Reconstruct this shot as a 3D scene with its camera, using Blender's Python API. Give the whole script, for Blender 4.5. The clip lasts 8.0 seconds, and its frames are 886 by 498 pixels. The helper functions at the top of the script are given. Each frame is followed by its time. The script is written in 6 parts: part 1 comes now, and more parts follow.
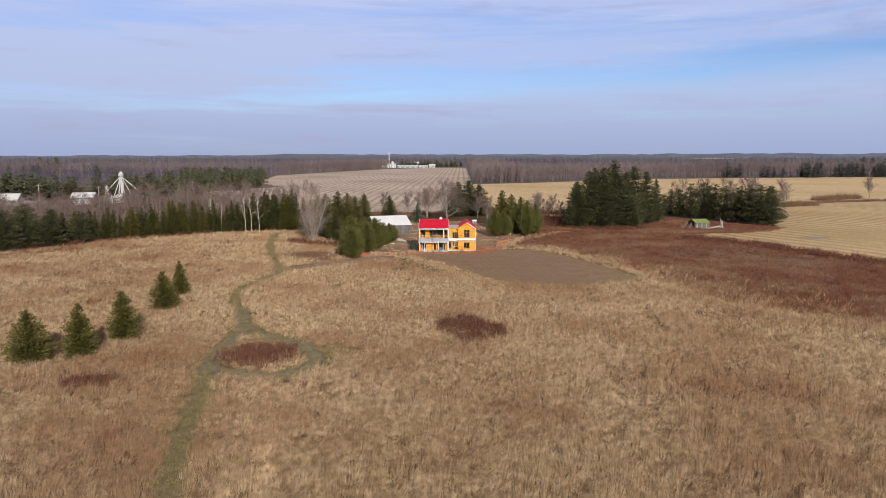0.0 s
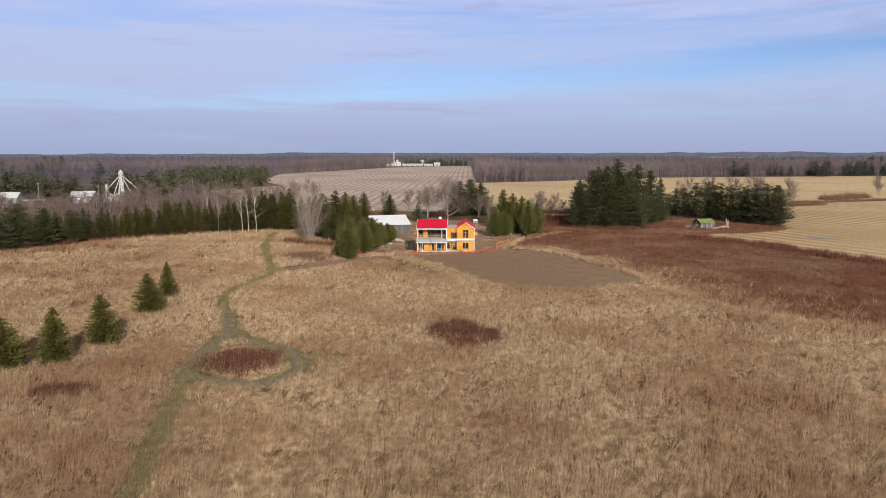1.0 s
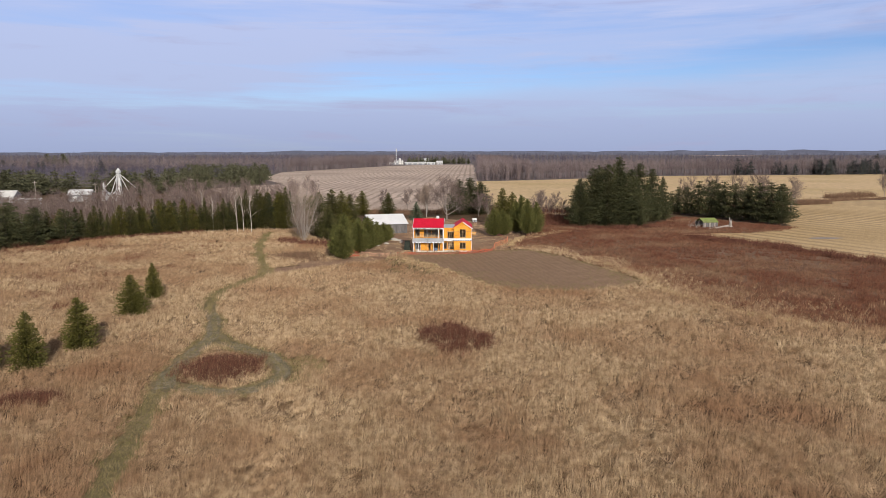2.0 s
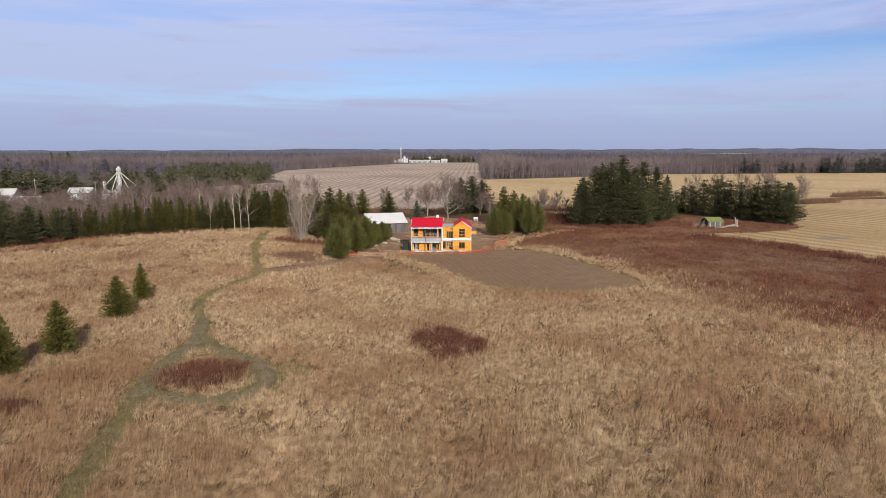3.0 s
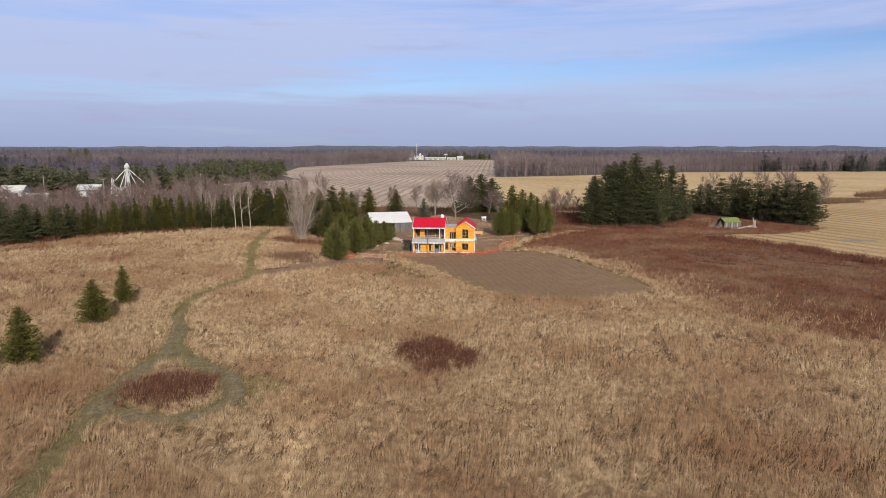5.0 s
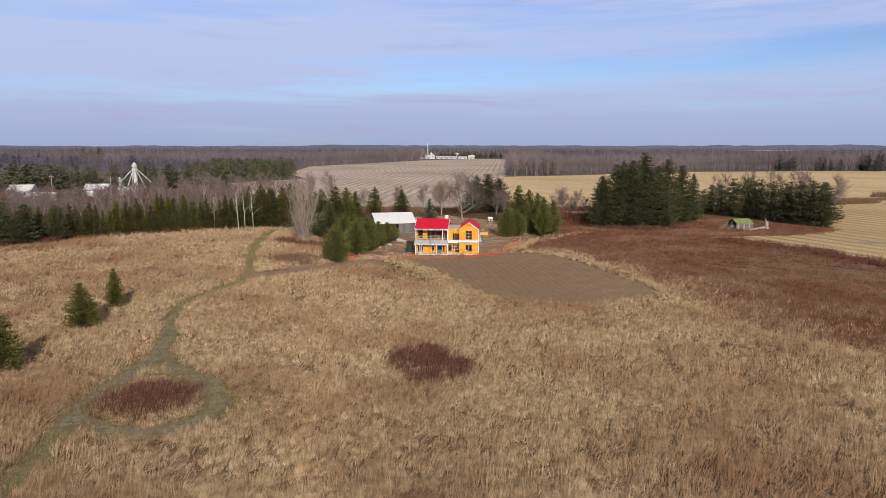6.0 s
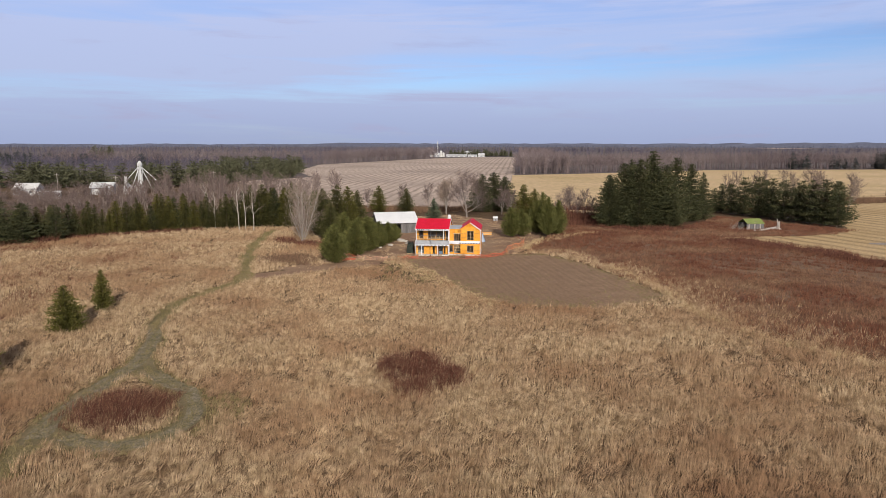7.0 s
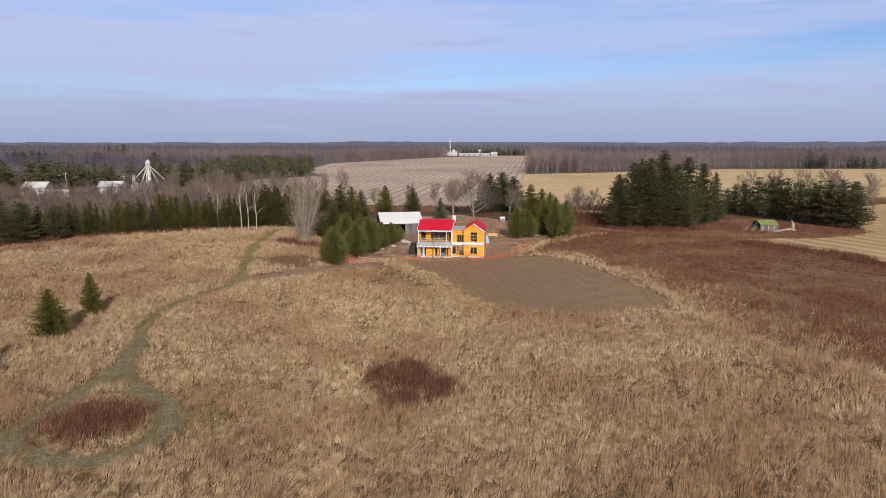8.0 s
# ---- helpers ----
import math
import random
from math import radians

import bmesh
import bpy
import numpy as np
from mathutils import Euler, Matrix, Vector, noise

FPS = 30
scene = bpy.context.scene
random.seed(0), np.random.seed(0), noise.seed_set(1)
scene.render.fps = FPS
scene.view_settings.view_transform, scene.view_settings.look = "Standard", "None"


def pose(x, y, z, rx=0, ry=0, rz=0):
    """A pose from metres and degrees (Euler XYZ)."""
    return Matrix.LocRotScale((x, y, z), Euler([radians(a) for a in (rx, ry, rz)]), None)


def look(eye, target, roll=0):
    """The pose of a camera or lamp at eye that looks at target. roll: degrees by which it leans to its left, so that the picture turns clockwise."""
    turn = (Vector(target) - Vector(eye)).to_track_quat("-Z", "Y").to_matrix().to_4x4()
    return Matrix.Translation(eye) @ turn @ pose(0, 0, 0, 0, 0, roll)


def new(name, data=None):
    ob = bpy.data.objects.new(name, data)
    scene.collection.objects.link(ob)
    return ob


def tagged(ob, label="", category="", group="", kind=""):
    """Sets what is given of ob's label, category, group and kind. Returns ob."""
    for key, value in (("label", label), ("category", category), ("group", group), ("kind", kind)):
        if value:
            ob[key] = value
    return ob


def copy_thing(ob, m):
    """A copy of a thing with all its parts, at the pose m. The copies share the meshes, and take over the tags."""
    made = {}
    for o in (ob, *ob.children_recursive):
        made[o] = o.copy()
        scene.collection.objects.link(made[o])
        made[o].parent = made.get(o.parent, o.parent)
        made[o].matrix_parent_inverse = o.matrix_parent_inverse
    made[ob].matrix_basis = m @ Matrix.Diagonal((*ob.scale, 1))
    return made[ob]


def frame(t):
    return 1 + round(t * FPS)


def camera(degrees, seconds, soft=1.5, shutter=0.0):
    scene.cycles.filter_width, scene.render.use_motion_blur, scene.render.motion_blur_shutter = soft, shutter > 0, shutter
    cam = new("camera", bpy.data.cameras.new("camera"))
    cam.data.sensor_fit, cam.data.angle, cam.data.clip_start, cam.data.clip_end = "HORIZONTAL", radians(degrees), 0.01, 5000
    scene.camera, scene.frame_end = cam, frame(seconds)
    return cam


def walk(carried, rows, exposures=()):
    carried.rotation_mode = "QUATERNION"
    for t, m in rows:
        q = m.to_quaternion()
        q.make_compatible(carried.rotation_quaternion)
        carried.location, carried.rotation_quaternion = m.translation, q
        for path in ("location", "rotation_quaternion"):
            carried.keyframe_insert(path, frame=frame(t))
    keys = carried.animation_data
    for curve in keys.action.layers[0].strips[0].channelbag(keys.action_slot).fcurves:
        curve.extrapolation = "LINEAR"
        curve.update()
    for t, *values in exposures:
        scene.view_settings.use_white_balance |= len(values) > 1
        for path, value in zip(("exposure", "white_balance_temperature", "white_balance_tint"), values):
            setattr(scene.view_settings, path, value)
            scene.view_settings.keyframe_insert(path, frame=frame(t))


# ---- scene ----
cam = camera(65.6, 8.0, soft=0.7)
METRES, EYE, TILT, LEAN, TURN = 27.75, 22.2, 0.0, 0.0, 0.0
ROWS = [
    (0.0, 0.0, 0.0, 0.0, -0.0, -7.86, 0.02),
    (0.5, 0.0315, 0.0599, -0.0001, 0.33, -7.91, -0.0),
    (1.0, 0.0612, 0.1193, -0.0007, 0.49, -7.98, 0.0),
    (1.5, 0.0886, 0.1768, -0.0017, 0.64, -8.05, 0.0),
    (3.0, 0.1645, 0.3391, -0.0047, 1.24, -8.28, -0.02),
    (3.5, 0.1903, 0.3876, -0.0041, 1.65, -8.36, -0.06),
    (4.0, 0.2165, 0.437, -0.0036, 2.02, -8.44, -0.07),
    (4.5, 0.2425, 0.4868, -0.0034, 2.31, -8.49, -0.09),
    (6.0, 0.3326, 0.6466, 0.002, 3.72, -8.6, -0.1),
    (6.5, 0.3645, 0.7042, 0.0031, 4.21, -8.68, -0.08),
    (7.0, 0.3971, 0.7637, 0.0043, 4.64, -8.76, -0.08),
    (7.5, 0.4303, 0.8239, 0.0066, 5.15, -8.8, -0.1),
    (8.0, 0.4634, 0.8855, 0.0086, 5.78, -8.88, -0.09),
]
walk(cam, [(t, pose(0, 0, EYE, TILT, LEAN, TURN) @ pose(METRES * x, METRES * y, METRES * z, 90 + pitch, roll, yaw)) for t, x, y, z, yaw, pitch, roll in ROWS])

# ---------------------------------------------------------------- light
SUN_EL, SUN_ROT = radians(24.6), radians(164.3)
SUN_DIR = Vector((math.sin(SUN_ROT) * math.cos(SUN_EL), math.cos(SUN_ROT) * math.cos(SUN_EL), math.sin(SUN_EL)))
lamp = bpy.data.lights.new("sun", "SUN")
lamp.energy, lamp.angle, lamp.color = 4.1, radians(0.6), (1.0, 0.92, 0.81)
sun = new("sun", lamp)
sun.matrix_world = look(SUN_DIR * 500, (0, 0, 0))


def build_sky():
    """Thin high cloud over a clear blue sky, streaked level with the horizon."""
    w = bpy.data.worlds.new("sky")
    scene.world = w
    w.use_nodes = True
    nt = w.node_tree
    nt.nodes.clear()
    N, L = nt.nodes.new, nt.links.new
    out, bg = N("ShaderNodeOutputWorld"), N("ShaderNodeBackground")
    sky = N("ShaderNodeTexSky")
    sky.sky_type, sky.sun_disc = "NISHITA", False
    sky.sun_elevation, sky.sun_rotation = SUN_EL, SUN_ROT
    sky.air_density, sky.dust_density, sky.ozone_density = 1.0, 0.6, 2.5
    tint = N("ShaderNodeMix")
    tint.data_type, tint.blend_type = "RGBA", "MULTIPLY"
    tint.inputs[0].default_value = 1.0
    tint.inputs[7].default_value = (SKY_GAIN * 0.70, SKY_GAIN * 0.82, SKY_GAIN * 1.16, 1)
    L(sky.outputs[0], tint.inputs[6])
    co = N("ShaderNodeTexCoord")

    def layer(scale, shift, detail, rough, lo, hi, to=1.0):
        mp, nz, mr = N("ShaderNodeMapping"), N("ShaderNodeTexNoise"), N("ShaderNodeMapRange")
        mp.inputs["Scale"].default_value, mp.inputs["Location"].default_value = scale, shift
        nz.inputs["Scale"].default_value = 1.0
        nz.inputs["Detail"].default_value, nz.inputs["Roughness"].default_value = detail, rough
        nz.inputs["Distortion"].default_value = 0.4
        mr.interpolation_type = "SMOOTHSTEP"
        mr.inputs[1].default_value, mr.inputs[2].default_value, mr.inputs[4].default_value = lo, hi, to
        L(co.outputs["Generated"], mp.inputs[0])
        L(mp.outputs[0], nz.inputs[0])
        L(nz.outputs["Fac"], mr.inputs[0])
        return mr.outputs[0]

    sep = N("ShaderNodeSeparateXYZ")
    L(co.outputs["Generated"], sep.inputs[0])
    # veil of cloud: thick near the horizon and overhead, torn open between
    veil = N("ShaderNodeValToRGB")
    veil.color_ramp.interpolation = "B_SPLINE"
    e = veil.color_ramp.elements
    e[0].position, e[0].color = 0.0, (1.0, 1.0, 1.0, 1)
    e[1].position, e[1].color = 1.0, (0.55, 0.55, 0.55, 1)
    for p, v in ((0.06, 0.98), (0.092, 0.80), (0.110, 0.06), (0.128, 0.06), (0.148, 0.80), (0.20, 0.95)):
        e.new(p).color = (v, v, v, 1)
    wob = N("ShaderNodeMath")
    wob.operation = "MULTIPLY_ADD"
    L(layer((2.6, 2.6, 22.0), (4.3, 2.7, 1.2), 5, 0.55, 0.25, 0.75), wob.inputs[0])
    wob.inputs[1].default_value = 0.022
    low = N("ShaderNodeMath")
    low.operation = "MULTIPLY_ADD"
    L(sep.outputs["X"], low.inputs[0])
    low.inputs[1].default_value = -0.055
    L(sep.outputs["Z"], low.inputs[2])
    off = N("ShaderNodeMath")
    off.operation = "SUBTRACT"
    L(low.outputs[0], off.inputs[0])
    off.inputs[1].default_value = -0.013
    L(off.outputs[0], wob.inputs[2])
    L(wob.outputs[0], veil.inputs[0])
    wisps = layer((2.2, 2.2, 34.0), (7.3, 3.2, 0.6), 7, 0.62, 0.44, 0.74, 0.55)
    add = N("ShaderNodeMath")
    add.operation, add.use_clamp = "ADD", True
    # the gap in the veil closes towards the west
    west = N("ShaderNodeMapRange")
    west.interpolation_type = "SMOOTHSTEP"
    west.inputs[1].default_value, west.inputs[2].default_value, west.inputs[3].default_value, west.inputs[4].default_value = -0.6, 0.1, 0.55, 0.0
    L(sep.outputs["X"], west.inputs[0])
    shut = N("ShaderNodeMath")
    shut.operation, shut.use_clamp = "ADD", True
    L(veil.outputs[0], shut.inputs[0])
    L(west.outputs[0], shut.inputs[1])
    # thin tears in the veil let the blue through
    torn = N("ShaderNodeMath")
    torn.operation, torn.use_clamp = "SUBTRACT", True
    L(shut.outputs[0], torn.inputs[0])
    L(layer((1.5, 1.5, 24.0), (1.3, 8.2, 4.1), 6, 0.6, 0.46, 0.72, 0.45), torn.inputs[1])
    L(torn.outputs[0], add.inputs[0])
    L(wisps, add.inputs[1])
    # the cloud's own colour: greyer near the horizon, mauve puffs
    grade = N("ShaderNodeValToRGB")
    g = grade.color_ramp.elements
    g[0].position, g[0].color = 0.0, CLOUD_LOW
    g[1].position, g[1].color = 0.32, CLOUD_TOP
    g.new(0.085).color = CLOUD_MID
    g.new(0.22).color = CLOUD_HIGH
    L(sep.outputs["Z"], grade.inputs[0])
    puffs = layer((5.0, 5.0, 36.0), (2.6, 5.1, 0.4), 5, 0.6, 0.52, 0.78, 0.65)
    puff = N("ShaderNodeMix")
    puff.data_type = "RGBA"
    L(puffs, puff.inputs[0])
    L(grade.outputs[0], puff.inputs[6])
    puff.inputs[7].default_value = CLOUD_PUFF
    mix = N("ShaderNodeMix")
    mix.data_type = "RGBA"
    L(add.outputs[0], mix.inputs[0])
    L(tint.outputs[2], mix.inputs[6])
    L(puff.outputs[2], mix.inputs[7])
    L(mix.outputs[2], bg.inputs[0])
    bg.inputs[1].default_value = 1.0
    L(bg.outputs[0], out.inputs[0])


SKY_GAIN = 0.11
CLOUD_LOW, CLOUD_MID, CLOUD_HIGH, CLOUD_TOP = (0.36, 0.42, 0.63, 1), (0.47, 0.55, 0.80, 1), (0.51, 0.59, 0.89, 1), (0.42, 0.405, 0.40, 1)
CLOUD_PUFF = (0.42, 0.41, 0.60, 1)
build_sky()


# ---------------------------------------------------------------- materials
def mat(name, a, b, scale=1.0, rough=0.85, bump=0.0, fine=None, random_mix=0.0, island=False, stretch=(1, 1, 1), c=None, cscale=0.05, metal=0.0, lo=0.35, hi=0.65, clo=0.45, chi=0.65, contrast=0.2):
    """A surface that varies between the colours a and b (and c in broad patches), at two scales, with fine relief."""
    m = bpy.data.materials.new(name)
    m.use_nodes = True
    nt = m.node_tree
    N, L = nt.nodes.new, nt.links.new
    bsdf = nt.nodes["Principled BSDF"]
    bsdf.inputs["Roughness"].default_value, bsdf.inputs["Metallic"].default_value = rough, metal
    bsdf.inputs["Specular IOR Level"].default_value = 0.5 if metal or rough < 0.6 else 0.15
    co, mp = N("ShaderNodeTexCoord"), N("ShaderNodeMapping")
    mp.inputs["Scale"].default_value = stretch
    L(co.outputs["Object"], mp.inputs[0])

    def noise_fac(s, detail, p, q):
        nz, mr = N("ShaderNodeTexNoise"), N("ShaderNodeMapRange")
        nz.inputs["Scale"].default_value, nz.inputs["Detail"].default_value, nz.inputs["Roughness"].default_value = s, detail, 0.6
        mr.inputs[1].default_value, mr.inputs[2].default_value = p, q
        L(mp.outputs[0], nz.inputs[0])
        L(nz.outputs["Fac"], mr.inputs[0])
        return mr.outputs[0]

    def mixer(f, p, q, kind="MIX"):
        mx = N("ShaderNodeMix")
        mx.data_type, mx.blend_type = "RGBA", kind
        for value, s in ((f, mx.inputs[0]), (p, mx.inputs[6]), (q, mx.inputs[7])):
            if isinstance(value, (int, float)):
                s.default_value = value
            elif isinstance(value, tuple):
                s.default_value = (*value, 1)
            else:
                L(value, s)
        return mx.outputs[2]

    col = mixer(noise_fac(scale, 5, lo, hi), a, b)
    if c:
        col = mixer(noise_fac(cscale, 4, clo, chi), col, c)
    fz = noise_fac(fine or scale * 7, 3, 0.3, 0.7)
    gray = N("ShaderNodeMapRange")
    gray.inputs[3].default_value, gray.inputs[4].default_value = 1 - contrast, 1 + contrast
    L(fz, gray.inputs[0])
    col = mixer(1.0, col, gray.outputs[0], "MULTIPLY")
    if random_mix:
        rnd = N("ShaderNodeNewGeometry").outputs["Random Per Island"] if island else N("ShaderNodeObjectInfo").outputs["Random"]
        mr = N("ShaderNodeMapRange")
        mr.inputs[3].default_value, mr.inputs[4].default_value = 1 - random_mix, 1 + random_mix
        L(rnd, mr.inputs[0])
        col = mixer(1.0, col, mr.outputs[0], "MULTIPLY")
    L(col, bsdf.inputs["Base Color"])
    if bump:
        bp = N("ShaderNodeBump")
        bp.inputs["Strength"].default_value, bp.inputs["Distance"].default_value = 0.6, bump
        L(fz, bp.inputs["Height"])
        L(bp.outputs[0], bsdf.inputs["Normal"])
    return m


def rows_mat(name, a, b, gap, turn, strength, scale=0.05, bump=0.05, c=None, wob=0.6, fine=2.0, sharp=0.0):
    """Earth or stubble in rows: gap in metres, turn in degrees from the y axis."""
    m = mat(name, a, b, scale, 0.95, bump, fine, c=c, cscale=0.012)
    nt = m.node_tree
    N, L = nt.nodes.new, nt.links.new
    bsdf = nt.nodes["Principled BSDF"]
    base = bsdf.inputs["Base Color"].links[0].from_socket
    co, mp, wv = N("ShaderNodeTexCoord"), N("ShaderNodeMapping"), N("ShaderNodeTexWave")
    mp.inputs["Rotation"].default_value = (0, 0, radians(turn))
    wv.wave_type, wv.bands_direction = "BANDS", "X"
    wv.inputs["Scale"].default_value = 0.314 / gap
    wv.inputs["Distortion"].default_value, wv.inputs["Detail"].default_value, wv.inputs["Detail Scale"].default_value = wob, 3, 0.6
    L(co.outputs["Object"], mp.inputs[0])
    L(mp.outputs[0], wv.inputs[0])
    nz, br = N("ShaderNodeTexNoise"), N("ShaderNodeMath")
    nz.inputs["Scale"].default_value, nz.inputs["Detail"].default_value = 0.02, 3
    L(co.outputs["Object"], nz.inputs[0])
    mr = N("ShaderNodeMapRange")
    mr.inputs[1].default_value = sharp
    mr.inputs[3].default_value, mr.inputs[4].default_value = 1 + strength * 0.4, 1 - strength
    L(wv.outputs["Fac"], mr.inputs[0])
    mx = N("ShaderNodeMix")
    mx.data_type, mx.blend_type = "RGBA", "MULTIPLY"
    br.operation, br.use_clamp = "MULTIPLY_ADD", True
    br.inputs[1].default_value, br.inputs[2].default_value = 3.0, -0.9
    L(nz.outputs["Fac"], br.inputs[0])
    L(br.outputs[0], mx.inputs[0])
    L(base, mx.inputs[6])
    L(mr.outputs[0], mx.inputs[7])
    L(mx.outputs[2], bsdf.inputs["Base Color"])
    return m


EARTH = mat("thatch_earth", (0.085, 0.052, 0.029), (0.150, 0.096, 0.054), 0.8, 0.95, 0.015, 4.0, c=(0.075, 0.046, 0.028), cscale=0.05)
SOIL = rows_mat("tilled_soil", (0.232, 0.146, 0.092), (0.295, 0.194, 0.125), 1.3, -14, 0.10, 0.35, 0.03, c=(0.235, 0.150, 0.092), wob=3.5, fine=2.5)
YARD = mat("bare_yard_earth", (0.27, 0.168, 0.110), (0.195, 0.116, 0.076), 0.35, 0.95, 0.02, 2.5, c=(0.31, 0.208, 0.132), cscale=0.08)
PATH = mat("mown_path", (0.180, 0.142, 0.076), (0.140, 0.114, 0.060), 0.7, 0.95, 0.008, 4.0, c=(0.205, 0.162, 0.095), cscale=0.2)
TRACK = mat("gravelly_wheel_track", (0.140, 0.116, 0.066), (0.255, 0.215, 0.155), 2.0, 0.95, 0.006, 7.0, c=(0.150, 0.126, 0.068), cscale=0.6, contrast=0.5)
WEED_EARTH = mat("weed_litter", (0.125, 0.060, 0.036), (0.165, 0.088, 0.052), 0.2, 0.95, 0.012, 2.0, c=(0.20, 0.135, 0.090), cscale=0.05)
BIG_FIELD = rows_mat("stubble_rows", (0.44, 0.345, 0.280), (0.51, 0.402, 0.328), 5.0, 1.5, 0.36, 0.02, 0.0, c=(0.37, 0.288, 0.236), wob=2.4, fine=0.4, sharp=0.5)
GOLD_FIELD = rows_mat("cut_field", (0.56, 0.40, 0.225), (0.62, 0.455, 0.265), 9.0, 80, 0.16, 0.02, 0.0, c=(0.50, 0.365, 0.19), fine=0.3)
CORN_FIELD = rows_mat("maize_stubble", (0.435, 0.308, 0.168), (0.505, 0.366, 0.206), 5.4, -26, 0.42, 0.08, 0.05, c=(0.39, 0.272, 0.138), wob=2.6, fine=1.2, sharp=0.35)
STRAW = mat("maize_straw", (0.42, 0.305, 0.17), (0.54, 0.405, 0.235), 0.5, 0.8, 0, 3, 0.2, True)
RUT = mat("packed_soil", (0.185, 0.12, 0.073), (0.24, 0.16, 0.098), 0.8, 0.95, 0.02, 4.0)
WET = mat("wet_patch", (0.24, 0.20, 0.18), (0.30, 0.25, 0.23), 0.5, 0.75, 0.0)
GRASS = mat("dry_grass", (0.262, 0.168, 0.094), (0.535, 0.398, 0.250), 1.1, 0.8, 0, 2.2, 0.14, True, contrast=0.36, c=(0.285, 0.166, 0.094), cscale=0.05, clo=0.44, chi=0.66)
WEED = mat("dead_goldenrod", (0.116, 0.044, 0.026), (0.182, 0.086, 0.052), 0.35, 0.85, 0, 1.6, 0.30, True, contrast=0.36, c=(0.250, 0.162, 0.100), cscale=0.055, clo=0.47, chi=0.70)
DOGWOOD = mat("bare_red_shrub", (0.078, 0.030, 0.021), (0.170, 0.076, 0.048), 1.2, 0.8, 0, 3, 0.45, True, contrast=0.4)
BRAMBLE = mat("brown_brambles", (0.135, 0.080, 0.050), (0.20, 0.125, 0.080), 0.9, 0.85, 0, 3, 0.35, True)
TURF = mat("short_green_turf", (0.175, 0.142, 0.064), (0.255, 0.198, 0.104), 0.6, 0.85, 0, 2, 0.3, True, c=(0.160, 0.136, 0.060), cscale=0.12)
NEEDLE_SPRUCE = mat("spruce_needles", (0.068, 0.068, 0.015), (0.140, 0.122, 0.034), 0.8, 0.7, 0, 3, 0.30, True)
NEEDLE_CEDAR = mat("cedar_sprays", (0.072, 0.080, 0.021), (0.150, 0.142, 0.046), 0.9, 0.7, 0, 3, 0.35, True)
NEEDLE_PINE = mat("pine_needles", (0.044, 0.050, 0.024), (0.092, 0.090, 0.040), 0.35, 0.7, 0, 2, 0.30, True)
NEEDLE_HEDGE = mat("windbreak_needles", (0.052, 0.055, 0.018), (0.108, 0.096, 0.036), 0.35, 0.7, 0, 2, 0.30, True)
# Needles of the two far pine kinds, greyed in base colour for haze.
NEEDLE_FAR_HAZED = mat("hazed_far_pine_needles", (0.082, 0.086, 0.048), (0.130, 0.126, 0.074), 0.1, 0.8, 0, 0.6, 0.25, True)
NEEDLE_EDGE_HAZED = mat("hazed_woodland_pine_needles", (0.050, 0.056, 0.056), (0.078, 0.082, 0.080), 0.1, 0.8, 0, 0.6, 0.25, True)
NEEDLE_BLUE = mat("blue_spruce_needles", (0.08, 0.10, 0.06), (0.13, 0.145, 0.09), 0.5, 0.7, 0, 3, 0.4, True)
BARK = mat("conifer_bark", (0.10, 0.075, 0.055), (0.16, 0.125, 0.095), 1.5, 0.9, 0.01)
BARK_GREY = mat("grey_bark", (0.25, 0.21, 0.185), (0.36, 0.31, 0.275), 1.0, 0.85, 0.01)
BARK_WHITE = mat("pale_bark", (0.40, 0.355, 0.305), (0.52, 0.47, 0.41), 1.0, 0.8, 0.01)
BARK_PALE = mat("pale_grey_bark", (0.36, 0.315, 0.275), (0.48, 0.43, 0.38), 1.0, 0.85, 0.01)
TWIG = mat("brown_twigs", (0.150, 0.108, 0.098), (0.225, 0.170, 0.150), 0.3, 0.9, 0, 2, 0.3, True)
TWIG_TAN = mat("tan_twigs", (0.27, 0.205, 0.165), (0.37, 0.29, 0.235), 0.3, 0.9, 0, 2, 0.25, True)
WOODS = mat("bare_woodland", (0.168, 0.132, 0.134), (0.235, 0.190, 0.186), 0.03, 0.95, 0, 0.4, 0.4, True, c=(0.140, 0.106, 0.110), cscale=0.008)
LITTER = mat("woodland_litter", (0.115, 0.092, 0.088), (0.155, 0.125, 0.118), 0.02, 0.95, 0, 0.2)
# Distance haze painted into the twig colours: farthest woods blue, middle ones purple-grey.
WOODS_HAZE_BLUE = mat("far_haze_blue_woodland", (0.115, 0.122, 0.168), (0.155, 0.162, 0.215), 0.006, 0.95, 0, 0.1, 0.35, True)
WOODS_HAZED = mat("bare_woodland_hazed", (0.098, 0.088, 0.120), (0.138, 0.126, 0.160), 0.01, 0.95, 0, 0.2, 0.4, True, c=(0.080, 0.070, 0.096), cscale=0.004)


# ---------------------------------------------------------------- mesh helpers
def mesh_of(name, verts, faces, material, smooth=False):
    me = bpy.data.meshes.new(name)
    verts = np.asarray(verts, dtype=np.float32)
    if isinstance(faces, np.ndarray):
        n, k = faces.shape
        me.vertices.add(len(verts))
        me.vertices.foreach_set("co", verts.ravel())
        me.loops.add(n * k)
        me.loops.foreach_set("vertex_index", faces.astype(np.int32).ravel())
        me.polygons.add(n)
        me.polygons.foreach_set("loop_start", np.arange(0, n * k, k, dtype=np.int32))
        me.update(calc_edges=True)
    else:
        me.from_pydata(verts.tolist(), [], faces)
    me.materials.append(material)
    if smooth:
        me.polygons.foreach_set("use_smooth", [True] * len(me.polygons))
    return me


